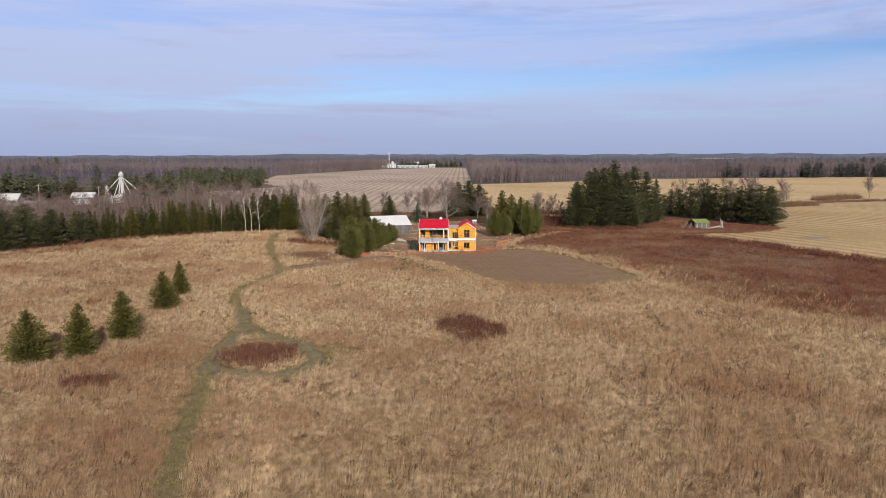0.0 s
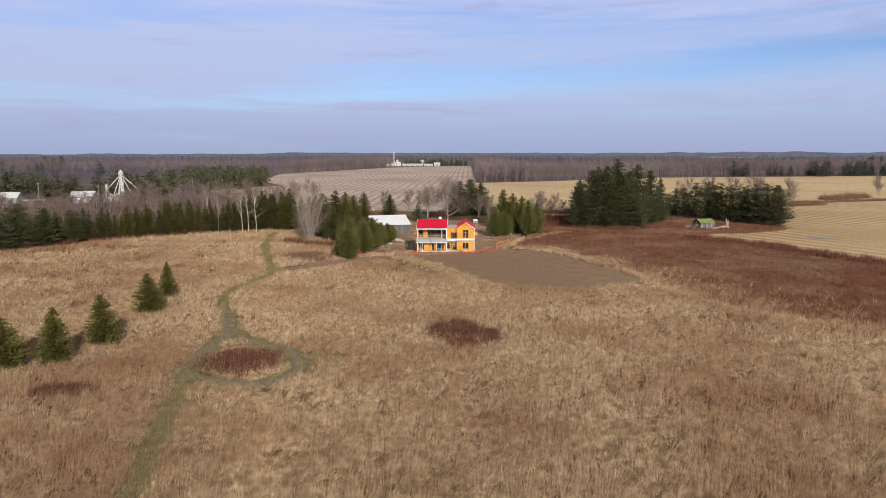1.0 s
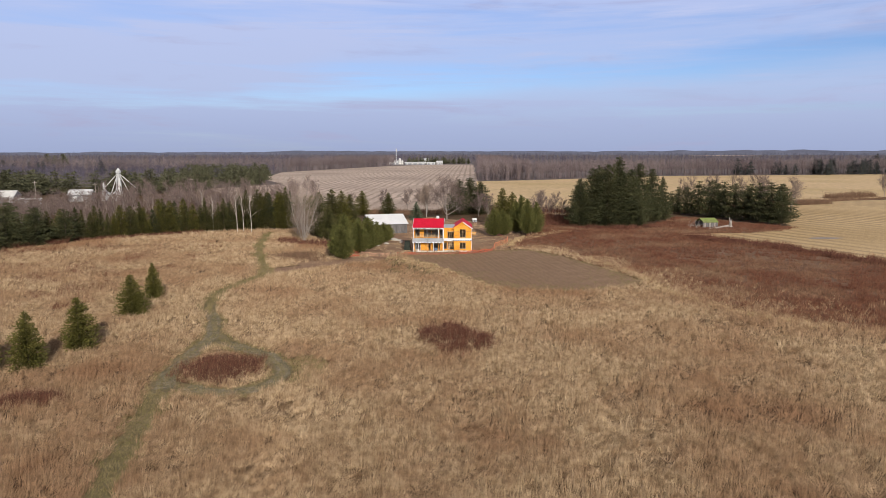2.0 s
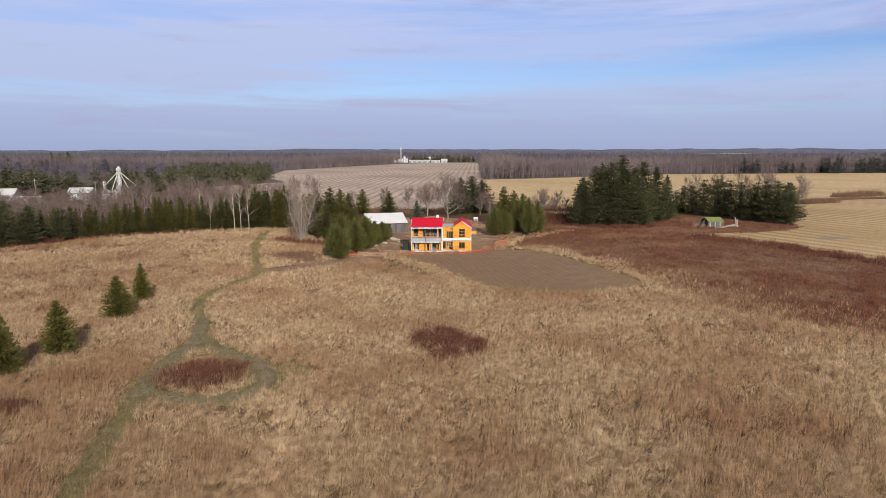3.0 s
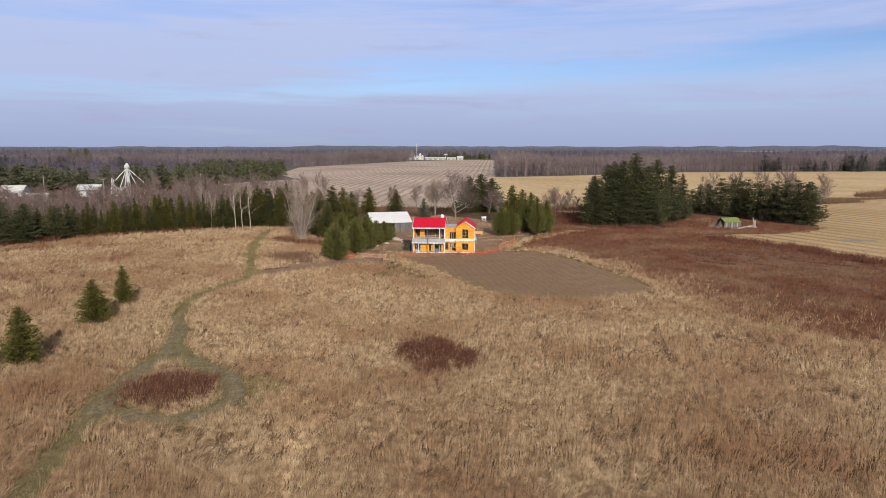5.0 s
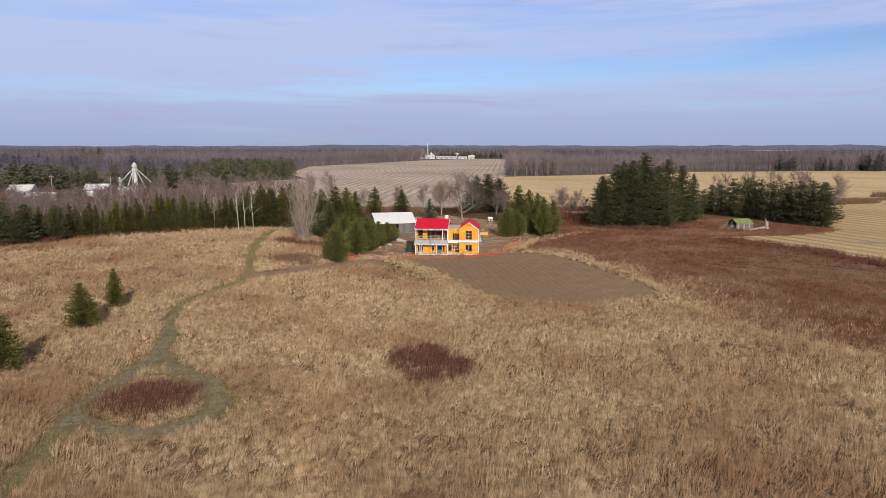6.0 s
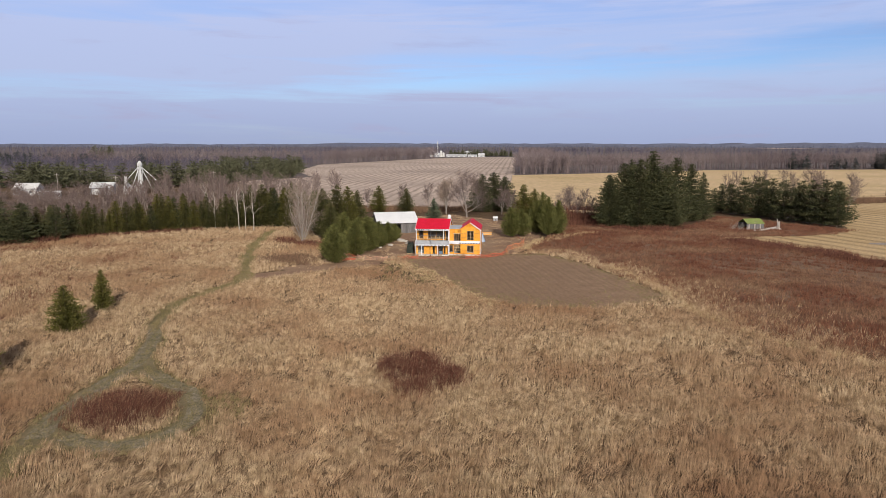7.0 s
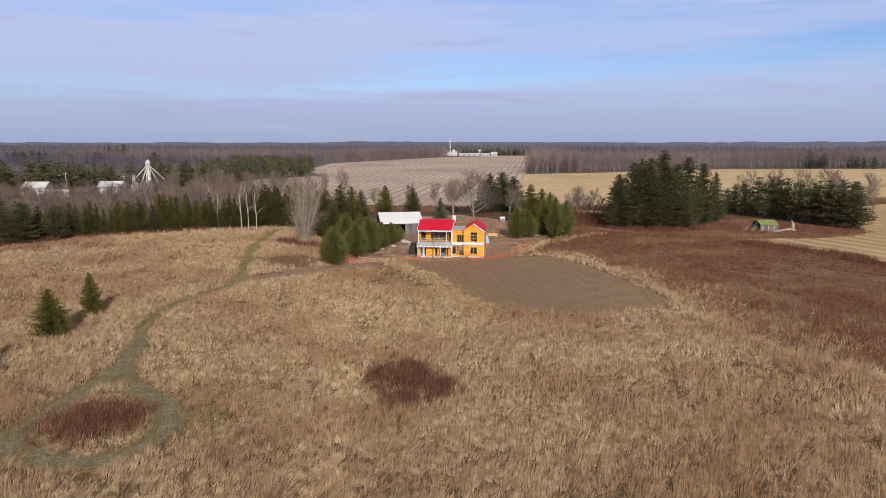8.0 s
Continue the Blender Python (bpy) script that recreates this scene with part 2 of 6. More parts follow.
def part(name, bm, material, parent, label="", m=None):
    """Links a bmesh (or a ready mesh) as one mesh object under a thing or a part."""
    if isinstance(bm, bmesh.types.BMesh):
        me = bpy.data.meshes.new(name)
        bm.to_mesh(me)
        bm.free()
        me.materials.append(material)
    else:
        me = bm
    ob = new(name, me)
    ob.parent = parent
    if m is not None:
        ob.matrix_basis = m
    return tagged(ob, label)


def thing(name, m, label, category, group="", kind=""):
    ob = new(name)
    ob.empty_display_size = 0.3
    ob.matrix_basis = m
    return tagged(ob, label, category, group, kind)


def box(bm, x0, x1, y0, y1, z0, z1, bevel=0.0):
    """A box with slightly broken edges."""
    made = bmesh.ops.create_cube(bm, size=1.0, matrix=Matrix.LocRotScale(((x0 + x1) / 2, (y0 + y1) / 2, (z0 + z1) / 2), None, (x1 - x0, y1 - y0, z1 - z0)))
    if bevel:
        edges = list({e for v in made["verts"] for e in v.link_edges})
        bmesh.ops.bevel(bm, geom=edges, offset=bevel, segments=1, affect="EDGES")
    return bm


def prism(bm, outline, direction):
    """A closed solid: a flat outline swept along a direction."""
    lo = [bm.verts.new(p) for p in outline]
    hi = [bm.verts.new(Vector(p) + Vector(direction)) for p in outline]
    n = len(lo)
    bm.faces.new(lo[::-1])
    bm.faces.new(hi)
    for i in range(n):
        bm.faces.new((lo[i], lo[(i + 1) % n], hi[(i + 1) % n], hi[i]))
    bmesh.ops.recalc_face_normals(bm, faces=bm.faces)
    return bm


def tube(bm, a, b, r0, r1, sides=6):
    """A tapered rod from a to b."""
    a, b = Vector(a), Vector(b)
    q = (b - a).to_track_quat("Z", "Y").to_matrix().to_4x4()
    bmesh.ops.create_cone(bm, cap_ends=True, segments=sides, radius1=r0, radius2=max(r1, 0.001), depth=(b - a).length, matrix=Matrix.Translation((a + b) / 2) @ q)
    return bm


# ---------------------------------------------------------------- ground
def inside(poly, x, y):
    """Which of the points x, y lie in the outline poly."""
    r = np.zeros(np.shape(x), bool)
    n = len(poly)
    for i in range(n):
        (x0, y0), (x1, y1) = poly[i], poly[(i + 1) % n]
        if y0 != y1:
            r ^= ((y0 > y) != (y1 > y)) & (x < (x1 - x0) * (y - y0) / (y1 - y0) + x0)
    return r


def rough_outline(poly, step, wob, seed):
    """The outline with points added every step metres, each pushed about a little."""
    pts = []
    for i in range(len(poly)):
        a, b = Vector(poly[i]), Vector(poly[(i + 1) % len(poly)])
        n = max(1, int((b - a).length / step))
        for k in range(n):
            p = a.lerp(b, k / n)
            q = Vector((p.x * 0.21, p.y * 0.21, seed))
            pts.append((p.x + wob * noise.noise(q), p.y + wob * noise.noise(q + Vector((7, 3, 1)))))
    return pts


def sheet(name, poly, z, material, label, category, step=3.0, wob=1.0):
    """A thin layer of another ground, laid on the sheet below it."""
    pts = rough_outline(poly, step, wob, z * 90)
    bm = bmesh.new()
    vs = [bm.verts.new((x, y, z)) for x, y in pts]
    edges = [bm.edges.new((vs[i], vs[(i + 1) % len(vs)])) for i in range(len(vs))]
    bmesh.ops.triangle_fill(bm, use_beauty=True, use_dissolve=False, edges=edges, normal=(0, 0, 1))
    for f in bm.faces:
        if f.normal.z < 0:
            f.normal_flip()
    me = bpy.data.meshes.new(name)
    bm.to_mesh(me)
    bm.free()
    me.materials.append(material)
    return tagged(new(name, me), label, category, kind="structure")


def ground():
    xs = np.concatenate([np.linspace(-4900, -260, 24), np.linspace(-250, 260, 103), np.linspace(270, 4900, 24)])
    ys = np.concatenate([np.linspace(-900, -10, 12), np.linspace(0, 420, 106), np.linspace(440, 4900, 40)])
    X, Y = np.meshgrid(xs, ys)
    verts = np.stack([X.ravel(), Y.ravel(), np.zeros(X.size)], 1)
    w = len(xs)
    i = (np.arange(len(ys) - 1)[:, None] * w + np.arange(w - 1)[None, :]).ravel()
    faces = np.stack([i, i + 1, i + w + 1, i + w], 1)
    return tagged(new("ground", mesh_of("ground", verts, faces, EARTH)), "matted brown thatch and earth under dry meadow grass", "ground", kind="structure")


PATH_LINE = [(-15.5, 33), (-18.6, 44), (-20.8, 52), (-22.8, 62), (-24.6, 70), (-25.6, 78), (-25.6, 86.5), (-28.5, 95), (-31.5, 102), (-33.6, 112), (-31.8, 122), (-31, 130), (-37.5, 149), (-43, 170), (-46.5, 192)]
LOOP_LINE = [(-24.9, 70.0), (-22.0, 68.4), (-18.6, 66.9), (-16.2, 67.4), (-14.3, 69.4), (-13.8, 72.2), (-14.8, 75.2), (-17.2, 78.8), (-20.0, 81.0), (-23.4, 84.0), (-25.6, 87.0)]
PLOT = [(-8.5, 151), (0.4, 136), (5.7, 123.2), (10, 116.6), (16, 114.6), (25, 113.8), (32, 117.6), (36.2, 122.6), (31.5, 137), (26.5, 151.5), (20, 160.5), (12.5, 159), (4, 154)]
YARD_AREA = [(-30, 137.5), (-21, 140.5), (-9, 149.0), (3, 153.5), (11, 158), (16.5, 163), (20.5, 176), (22, 190), (19, 214), (8, 226), (-4, 236), (-18, 228), (-20, 200), (-15, 176), (-20, 160), (-22, 150), (-28, 142)]
RED_AREA = [(16.8, 163), (21, 176), (24, 190), (30, 214), (40, 202), (60, 206), (78, 238), (104, 206), (92, 196), (74, 191), (64, 189), (67, 183), (73.5, 172.5), (78.5, 167), (81.5, 156.5), (89.5, 140.5), (104, 112), (92, 76), (68, 84), (56, 92), (48, 99), (42, 106), (38.6, 112), (36.8, 121), (32, 139), (27.5, 153), (24, 160)]
CORN = [(63, 190), (68, 182), (74, 172), (79, 166.5), (82, 156), (90, 140), (106, 112), (240, 60), (460, 120), (460, 346), (240, 330), (157, 313), (112, 258), (104, 214), (100, 203), (84, 194)]
GOLD = [(12, 300), (16, 389), (21, 511), (81, 545), (190, 622), (400, 668), (900, 720), (900, 372), (460, 352), (240, 336), (160, 322), (112, 264), (70, 250), (36, 245)]
BIG = [(13, 300), (17, 389), (22, 515), (38, 1135), (-10, 1140), (-84, 1040), (-175, 729), (-150, 560), (-112, 470), (-141, 412), (-100, 330), (-60, 268), (0, 262)]


def strip(line, width):
    """The outline of a band that follows a line."""
    l, r = [], []
    for i, p in enumerate(line):
        a, b = Vector(line[max(0, i - 1)]), Vector(line[min(len(line) - 1, i + 1)])
        d = (b - a).normalized()
        s = Vector((-d.y, d.x)) * width / 2
        l.append((p[0] + s.x, p[1] + s.y))
        r.append((p[0] - s.x, p[1] - s.y))
    return l + r[::-1]


def smooth_line(line, per=5):
    """A Catmull-Rom curve through the points of a line."""
    out = []
    for i in range(len(line) - 1):
        p = [Vector(line[min(max(k, 0), len(line) - 1)]) for k in (i - 1, i, i + 1, i + 2)]
        for k in range(per):
            t = k / per
            out.append(tuple(0.5 * (2 * p[1] + (p[2] - p[0]) * t + (2 * p[0] - 5 * p[1] + 4 * p[2] - p[3]) * t * t + (3 * p[1] - p[0] - 3 * p[2] + p[3]) * t ** 3)))
    return out + [tuple(line[-1])]


def near_line(line, x, y):
    """The distance of the points x, y from a line."""
    x, y = np.asarray(x, np.float32), np.asarray(y, np.float32)
    d = np.full(np.shape(x), 1e9, np.float32)
    for (x0, y0), (x1, y1) in zip(line, line[1:]):
        ux, uy = x1 - x0, y1 - y0
        t = np.clip((x - x0) * (ux / (ux * ux + uy * uy)) + (y - y0) * (uy / (ux * ux + uy * uy)), 0, 1)
        d = np.minimum(d, (x - x0 - t * ux) ** 2 + (y - y0 - t * uy) ** 2)
    return np.sqrt(d)


def fbm(x, y, scale, seed):
    """Smooth random field, about -1 to 1."""
    rng = np.random.default_rng(seed)
    x, y = np.asarray(x, np.float32), np.asarray(y, np.float32)
    r = np.zeros(np.shape(x), np.float32)
    for k in range(14):
        a, f = rng.uniform(0, 2 * math.pi), rng.uniform(0.5, 2.2) / scale * 2 * math.pi
        r += np.sin(x * np.float32(math.cos(a) * f) + y * np.float32(math.sin(a) * f) + np.float32(rng.uniform(0, 6.28)))
    return r / 7.0


STRIPS = ([(1200, 3200), (1400, 3200), (1500, 3700), (1250, 3700)],)
PATH_CURVE, LOOP_CURVE = smooth_line(PATH_LINE, 4), smooth_line(LOOP_LINE, 4)
ground()
sheet("woodland_floor", [(-4200, 425), (4200, 425), (4200, 4200), (-4200, 4200)], 0.004, LITTER, "grey-brown leaf litter under leafless woods", "ground", 200, 8)
sheet("big_stubble_field", BIG, 0.02, BIG_FIELD, "pale brown harvested field with long straight rows", "field", 20, 1.2)
sheet("golden_cut_field", GOLD, 0.024, GOLD_FIELD, "pale golden cut field before bare woods", "field", 20, 1.2)
sheet("maize_stubble_field", CORN, 0.028, CORN_FIELD, "yellow maize stubble field in rows", "field", 4, 2)
for poly in STRIPS:
    sheet("far_field", poly, 0.03, BIG_FIELD, "pale cut field glimpsed beyond bare woods", "field", 60, 4)
sheet("weed_ground", RED_AREA, 0.016, WEED_EARTH, "dark reddish-brown litter under dead weeds", "ground", 4, 2)
sheet("yard_earth", YARD_AREA, 0.012, YARD, "bare brown earth yard round the house", "ground", 3, 1.6)
sheet("tilled_plot", PLOT, 0.032, SOIL, "freshly tilled bare brown earth plot", "ground", 2, 0.7)
sheet("mown_path", strip(PATH_CURVE, 2.4), 0.008, PATH, "mown greenish path worn through the dry grass", "path", 2, 0.6)
sheet("mown_loop", strip(LOOP_CURVE, 2.3), 0.036, PATH, "mown greenish loop of path round a shrub patch", "path", 2, 0.6)

sheet("wheel_track", strip([p for p in PATH_CURVE if 67 < p[1] < 100], 1.7), 0.042, TRACK, "grey gravelly wheel tracks worn in a mown path", "track", 0.8, 0.7)
sheet("wheel_track", strip(LOOP_CURVE[4:-5], 1.6), 0.046, TRACK, "grey gravelly wheel tracks worn in a mown loop", "track", 0.8, 0.7)
sheet("wet_patch", [(94, 181), (98, 180), (103, 181.6), (104, 183), (99, 184), (95, 183)], 0.034, WET, "shallow grey wet patch in the stubble", "puddle", 1, 0.5)


# ---------------------------------------------------------------- grass and weeds
def blades(name, x, y, height, width, lean, material, label, category, seed, wind=0.6, swirl=9.0, tuft=1, loose=0.16):
    """Many leaning blades, one thin triangle each, in tufts that lean together."""
    rng = np.random.default_rng(seed)
    height, width, lean = (np.broadcast_to(q, np.shape(x)) for q in (height, width, lean))
    i = np.repeat(np.arange(0, len(x), tuft), tuft)[:len(x)]
    x, y, height, width, lean = x[i], y[i], height[i], width[i], lean[i]
    n = len(x)
    group = np.arange(n) // tuft
    own = rng.normal(0, 1, (group[-1] + 1, 3))[group]
    ox, oy = rng.normal(0, loose, n), rng.normal(0, loose, n)
    h = height * rng.uniform(0.55, 1.2, n) * (1 + 0.16 * own[:, 0])
    w = width * rng.uniform(0.6, 1.4, n)
    face = rng.uniform(-0.9, 0.9, n)
    sway = wind + 2.2 * fbm(x, y, swirl, seed + 3) + 0.5 * own[:, 1] + rng.normal(0, 0.35, n)
    tilt = np.clip(lean * (1 + 1.1 * fbm(x, y, swirl * 0.6, seed + 5)) + 0.16 * own[:, 2] + rng.normal(0, 0.1, n), 0.02, 1.3)
    bx, by = np.cos(face) * w / 2, np.sin(face) * w / 2
    fan = 0.9 if tuft > 1 else 0.0
    dx, dy, dz = np.sin(tilt) * np.cos(sway) + fan * ox, np.sin(tilt) * np.sin(sway) + fan * oy, np.cos(tilt)
    x, y = x + (ox if tuft > 1 else 0), y + (oy if tuft > 1 else 0)
    v = np.empty((n, 3, 3), np.float32)
    v[:, 0] = np.stack([x - bx, y - by, np.zeros(n)], 1)
    v[:, 1] = np.stack([x + bx, y + by, np.zeros(n)], 1)
    v[:, 2] = np.stack([x + dx * h, y + dy * h, dz * h], 1)
    f = np.arange(n * 3).reshape(n, 3)
    return tagged(new(name, mesh_of(name, v.reshape(-1, 3), f, material)), label, category, kind="stuff")


def scatter(rng, x0, x1, y0, y1, density):
    n = int((x1 - x0) * (y1 - y0) * density)
    return rng.uniform(x0, x1, n), rng.uniform(y0, y1, n)


MEADOW = [(-75, -4), (64, -4), (92, 64), (84, 84), (70, 104), (56, 118), (46, 132), (38, 146), (31, 156), (26, 165), (16, 165), (-8, 155), (-16, 150), (-22, 160), (-24, 168), (-30, 176), (-40, 200), (-58, 197), (-80, 182), (-98, 163), (-120, 150), (-130, 120)]
WEED_EDGE = [(24, 165), (28, 153), (32.5, 139), (37.3, 121), (39, 110), (42.5, 102), (47, 96), (53, 90), (60, 84), (78, 70)]
LANE = [(-30.5, 131.5), (-27.0, 134.5), (-23.2, 138.6), (-18.6, 142.8), (-14.6, 145.8), (-11.2, 147.2)]
PATCHES = [(-20.5, 73.9, 4.2, 4.0), (3.6, 85.4, 3.2, 3.9), (0.8, 86.6, 1.9, 2.6), (6.3, 84.0, 1.9, 3.0), (3.4, 80.4, 1.7, 2.0), (3.2, 89.2, 2.0, 1.8), (-34.3, 64.5, 3.3, 1.8), (-28.8, 148.5, 5.2, 5.5)]


def patchy(x, y):
    k = np.full(np.shape(x), 9.0)
    for cx, cy, rx, ry in PATCHES:
        k = np.minimum(k, np.hypot((x - cx) / rx, (y - cy) / ry) + (0.2 if rx == 4.2 else 0.35) * fbm(x, y, 2.6, 4) + 0.25 * fbm(x, y, 1.0, 14))
    return k


def past_edge(x, y):
    """How far the points lie on the weeds' side of the meadow's edge (negative: in the grass)."""
    d = near_line(WEED_EDGE, x, y)
    line = sorted(WEED_EDGE, key=lambda p: p[1])
    ex = np.interp(y, [p[1] for p in line], [p[0] for p in line]) + np.maximum(76 - y, 0) * 3.0
    return np.where(x > ex, d, -d) + 3.0 * fbm(x, y, 14.0, 21)


sheet("earth_lane", strip(smooth_line(LANE), 4.6), 0.040, YARD, "bare brown earth lane through dry grass", "lane", 1.5, 0.6)


def meadow():
    rng = np.random.default_rng(5)
    for name, tuft, lump, bands in (("near", 10, 0.42, ((-4, 34, -45, 55, 30, 0.045), (34, 60, -44, 54, 235, 0.024), (60, 82, -62, 72, 140, 0.031))),
                                    ("far", 6, 0.45, ((82, 112, -78, 78, 76, 0.046), (112, 150, -105, 56, 50, 0.058), (150, 203, -125, 30, 30, 0.080)))):
        xs, ys, hs, ws = [], [], [], []
        for y0, y1, x0, x1, d, w in bands:
            x, y = scatter(rng, x0, x1, y0, y1, d)
            mound = np.hypot((x + 9.4) / 2.6, (y - 148.6) / 1.8) < 1
            keep = inside(MEADOW, x, y) & ~inside(PLOT, x + 0.5 * fbm(x, y, 3, 31), y + 0.8 * fbm(x, y, 3, 32))
            keep &= mound | ~(inside(YARD_AREA, x, y) & (rng.random(len(x)) < 0.78 - 0.5 * fbm(x, y, 6, 33)))
            pd = np.minimum(near_line(PATH_CURVE, x, y), near_line(LOOP_CURVE, x, y)) + 0.45 * fbm(x, y, 2.5, 8) + 0.15 * rng.random(len(x))
            keep &= (pd > 1.12 + 0.12 * ((y > 66) & (y < 92))) & (patchy(x, y) > 0.97 - 0.35 * rng.random(len(x)) ** 3) & (near_line(LANE, x, y) + 0.6 * fbm(x, y, 2.5, 34) > 2.9)
            keep &= rng.random(len(x)) < 0.72 + 0.26 * fbm(x, y, 6.0, 6) + lump * fbm(x, y, 1.2, 16)
            keep &= (np.hypot((x + 12.4) / 2.8, (y - 74) / 4.6) > 1) | (rng.random(len(x)) < 0.45)
            keep &= (np.hypot((x + 3.5) / 6.5, (y - 138) / 10.0) + 0.4 * fbm(x, y, 4, 35) > 1) | (rng.random(len(x)) < 0.28)
            e = past_edge(x, y)
            keep &= (e < 0) | (rng.random(len(x)) < 0.8 * np.exp(-np.maximum(e, 0) / 4.5))
            x, y = x[keep], y[keep]
            xs.append(x), ys.append(y), ws.append(np.full(len(x), w))
            isle = np.hypot(x + 20.3, y - 74.5) < 7.0
            hs.append(0.78 * (1 + 0.26 * fbm(x, y, 7.0, 2) + 0.42 * fbm(x, y, 1.3, 12)) * np.where(mound[keep], 1.7, 1.0) * np.where(isle, 0.55, 1.0))
        x, y = np.concatenate(xs), np.concatenate(ys)
        bent = np.clip(0.5 + 0.9 * fbm(x, y, 11.0, 44) + 0.35 * fbm(x, y, 2.8, 45), 0.25, 1.15)
        blades("meadow_grass", x, y, np.concatenate(hs), np.concatenate(ws), bent, GRASS, "tall dry tan meadow grass bent by the wind", "grass", 11, swirl=3.6, tuft=tuft)


FURROWS = [(50, 160), (68, 167), (80, 152), (89, 138), (77, 126), (62, 133), (50, 146)]


def red_weeds():
    rng = np.random.default_rng(6)
    xs, ys, ws = [], [], []
    for y0, y1, x0, x1, d, w in ((50, 100, 26, 94, 62, 0.045), (100, 150, 22, 106, 38, 0.060), (150, 240, 16, 106, 22, 0.082)):
        x, y = scatter(rng, x0, x1, y0, y1, d)
        e = past_edge(x, y)
        far = y > 163
        keep = np.where(far, inside(RED_AREA, x + 1.2 * fbm(x, y, 6, 1), y + 1.2 * fbm(x, y, 6, 2)), inside(RED_AREA, x, y) | ((e < 3) & (e > -16) & ~inside(PLOT, x, y) & ~inside(YARD_AREA, x, y)))
        keep &= far | (rng.random(len(x)) < np.where(e > 0, 1 - 0.6 * np.exp(-np.maximum(e, 0) / 6.0), 0.25 * np.exp(np.minimum(e, 0) / 6.0)))
        keep &= ~inside(FURROWS, x, y) | (np.sin((0.66 * x + 0.75 * y) * 1.9 + 0.5 * fbm(x, y, 9, 27)) > 0.1)
        keep &= rng.random(len(x)) < 0.76 + 0.32 * fbm(x, y, 9.0, 9) + 0.42 * fbm(x, y, 1.8, 19)
        xs.append(x[keep]), ys.append(y[keep]), ws.append(np.full(keep.sum(), w))
    x, y = np.concatenate(xs), np.concatenate(ys)
    blades("dead_weeds", x, y, 0.62 * (1 + 0.25 * fbm(x, y, 8, 3) + 0.25 * fbm(x, y, 2.2, 23)), np.concatenate(ws), 0.3, WEED, "dense dead reddish-brown goldenrod weeds", "weeds", 12, swirl=5.0, tuft=8, loose=0.22)


def shrub_patches():
    rng = np.random.default_rng(7)
    for cx, cy, rx, ry in PATCHES:
        red = cy < 140
        x, y = scatter(rng, cx - rx * 1.3, cx + rx * 1.3, cy - ry * 1.3, cy + ry * 1.3, 170 if red else 90)
        k = patchy(x, y)
        keep = k < 1.02 - 0.3 * rng.random(len(x)) ** 2
        x, y = x[keep], y[keep]
        blades("shrub_patch", x, y, (1.2 if red else 1.0) - 0.45 * np.clip(k[keep], 0, 1) + 0.25 * fbm(x, y, 1.5, 41), 0.026 if red else 0.06, 0.34, DOGWOOD if red else BRAMBLE,
               "low thicket of dark red-brown bare shrub stems" if red else "low patch of brown brambles", "shrub", 13, swirl=0.9, tuft=5, loose=0.2)
        if red:
            seeded = rng.random(len(x)) < 0.16 + 0.26 * fbm(x, y, 1.4, 42)
            x, y = x[seeded], y[seeded]
            blades("seed_stems", x, y, 0.85, 0.03, 0.4, GRASS, "pale straw seed stems standing among dark shrubs", "stems", 43, swirl=1.2, tuft=3, loose=0.2)


def path_turf():
    rng = np.random.default_rng(8)
    x, y = scatter(rng, -50, -8, 34, 194, 110)
    pd = np.minimum(near_line(PATH_CURVE, x, y), near_line(LOOP_CURVE, x, y)) + 0.3 * fbm(x, y, 2.5, 8)
    rut = (np.abs(pd - 0.62) < 0.30) & (y < 104) & (y > 67)
    keep = ((pd < 1.65) | (np.hypot((x + 12.4) / 2.8, (y - 74) / 4.6) < 1)) & (rng.random(len(x)) < np.where(rut, 0.05, np.where(y > 104, 0.65, 0.8)) + 0.4 * fbm(x, y, 3.0, 10))
    x, y = x[keep], y[keep]
    blades("path_turf", x, y, 0.17 + 0.1 * (np.abs(pd[keep]) > 1.0), 0.06, 0.55, TURF, "short green and straw turf on the mown path", "grass", 14, swirl=2.0)


meadow()
red_weeds()
shrub_patches()
path_turf()


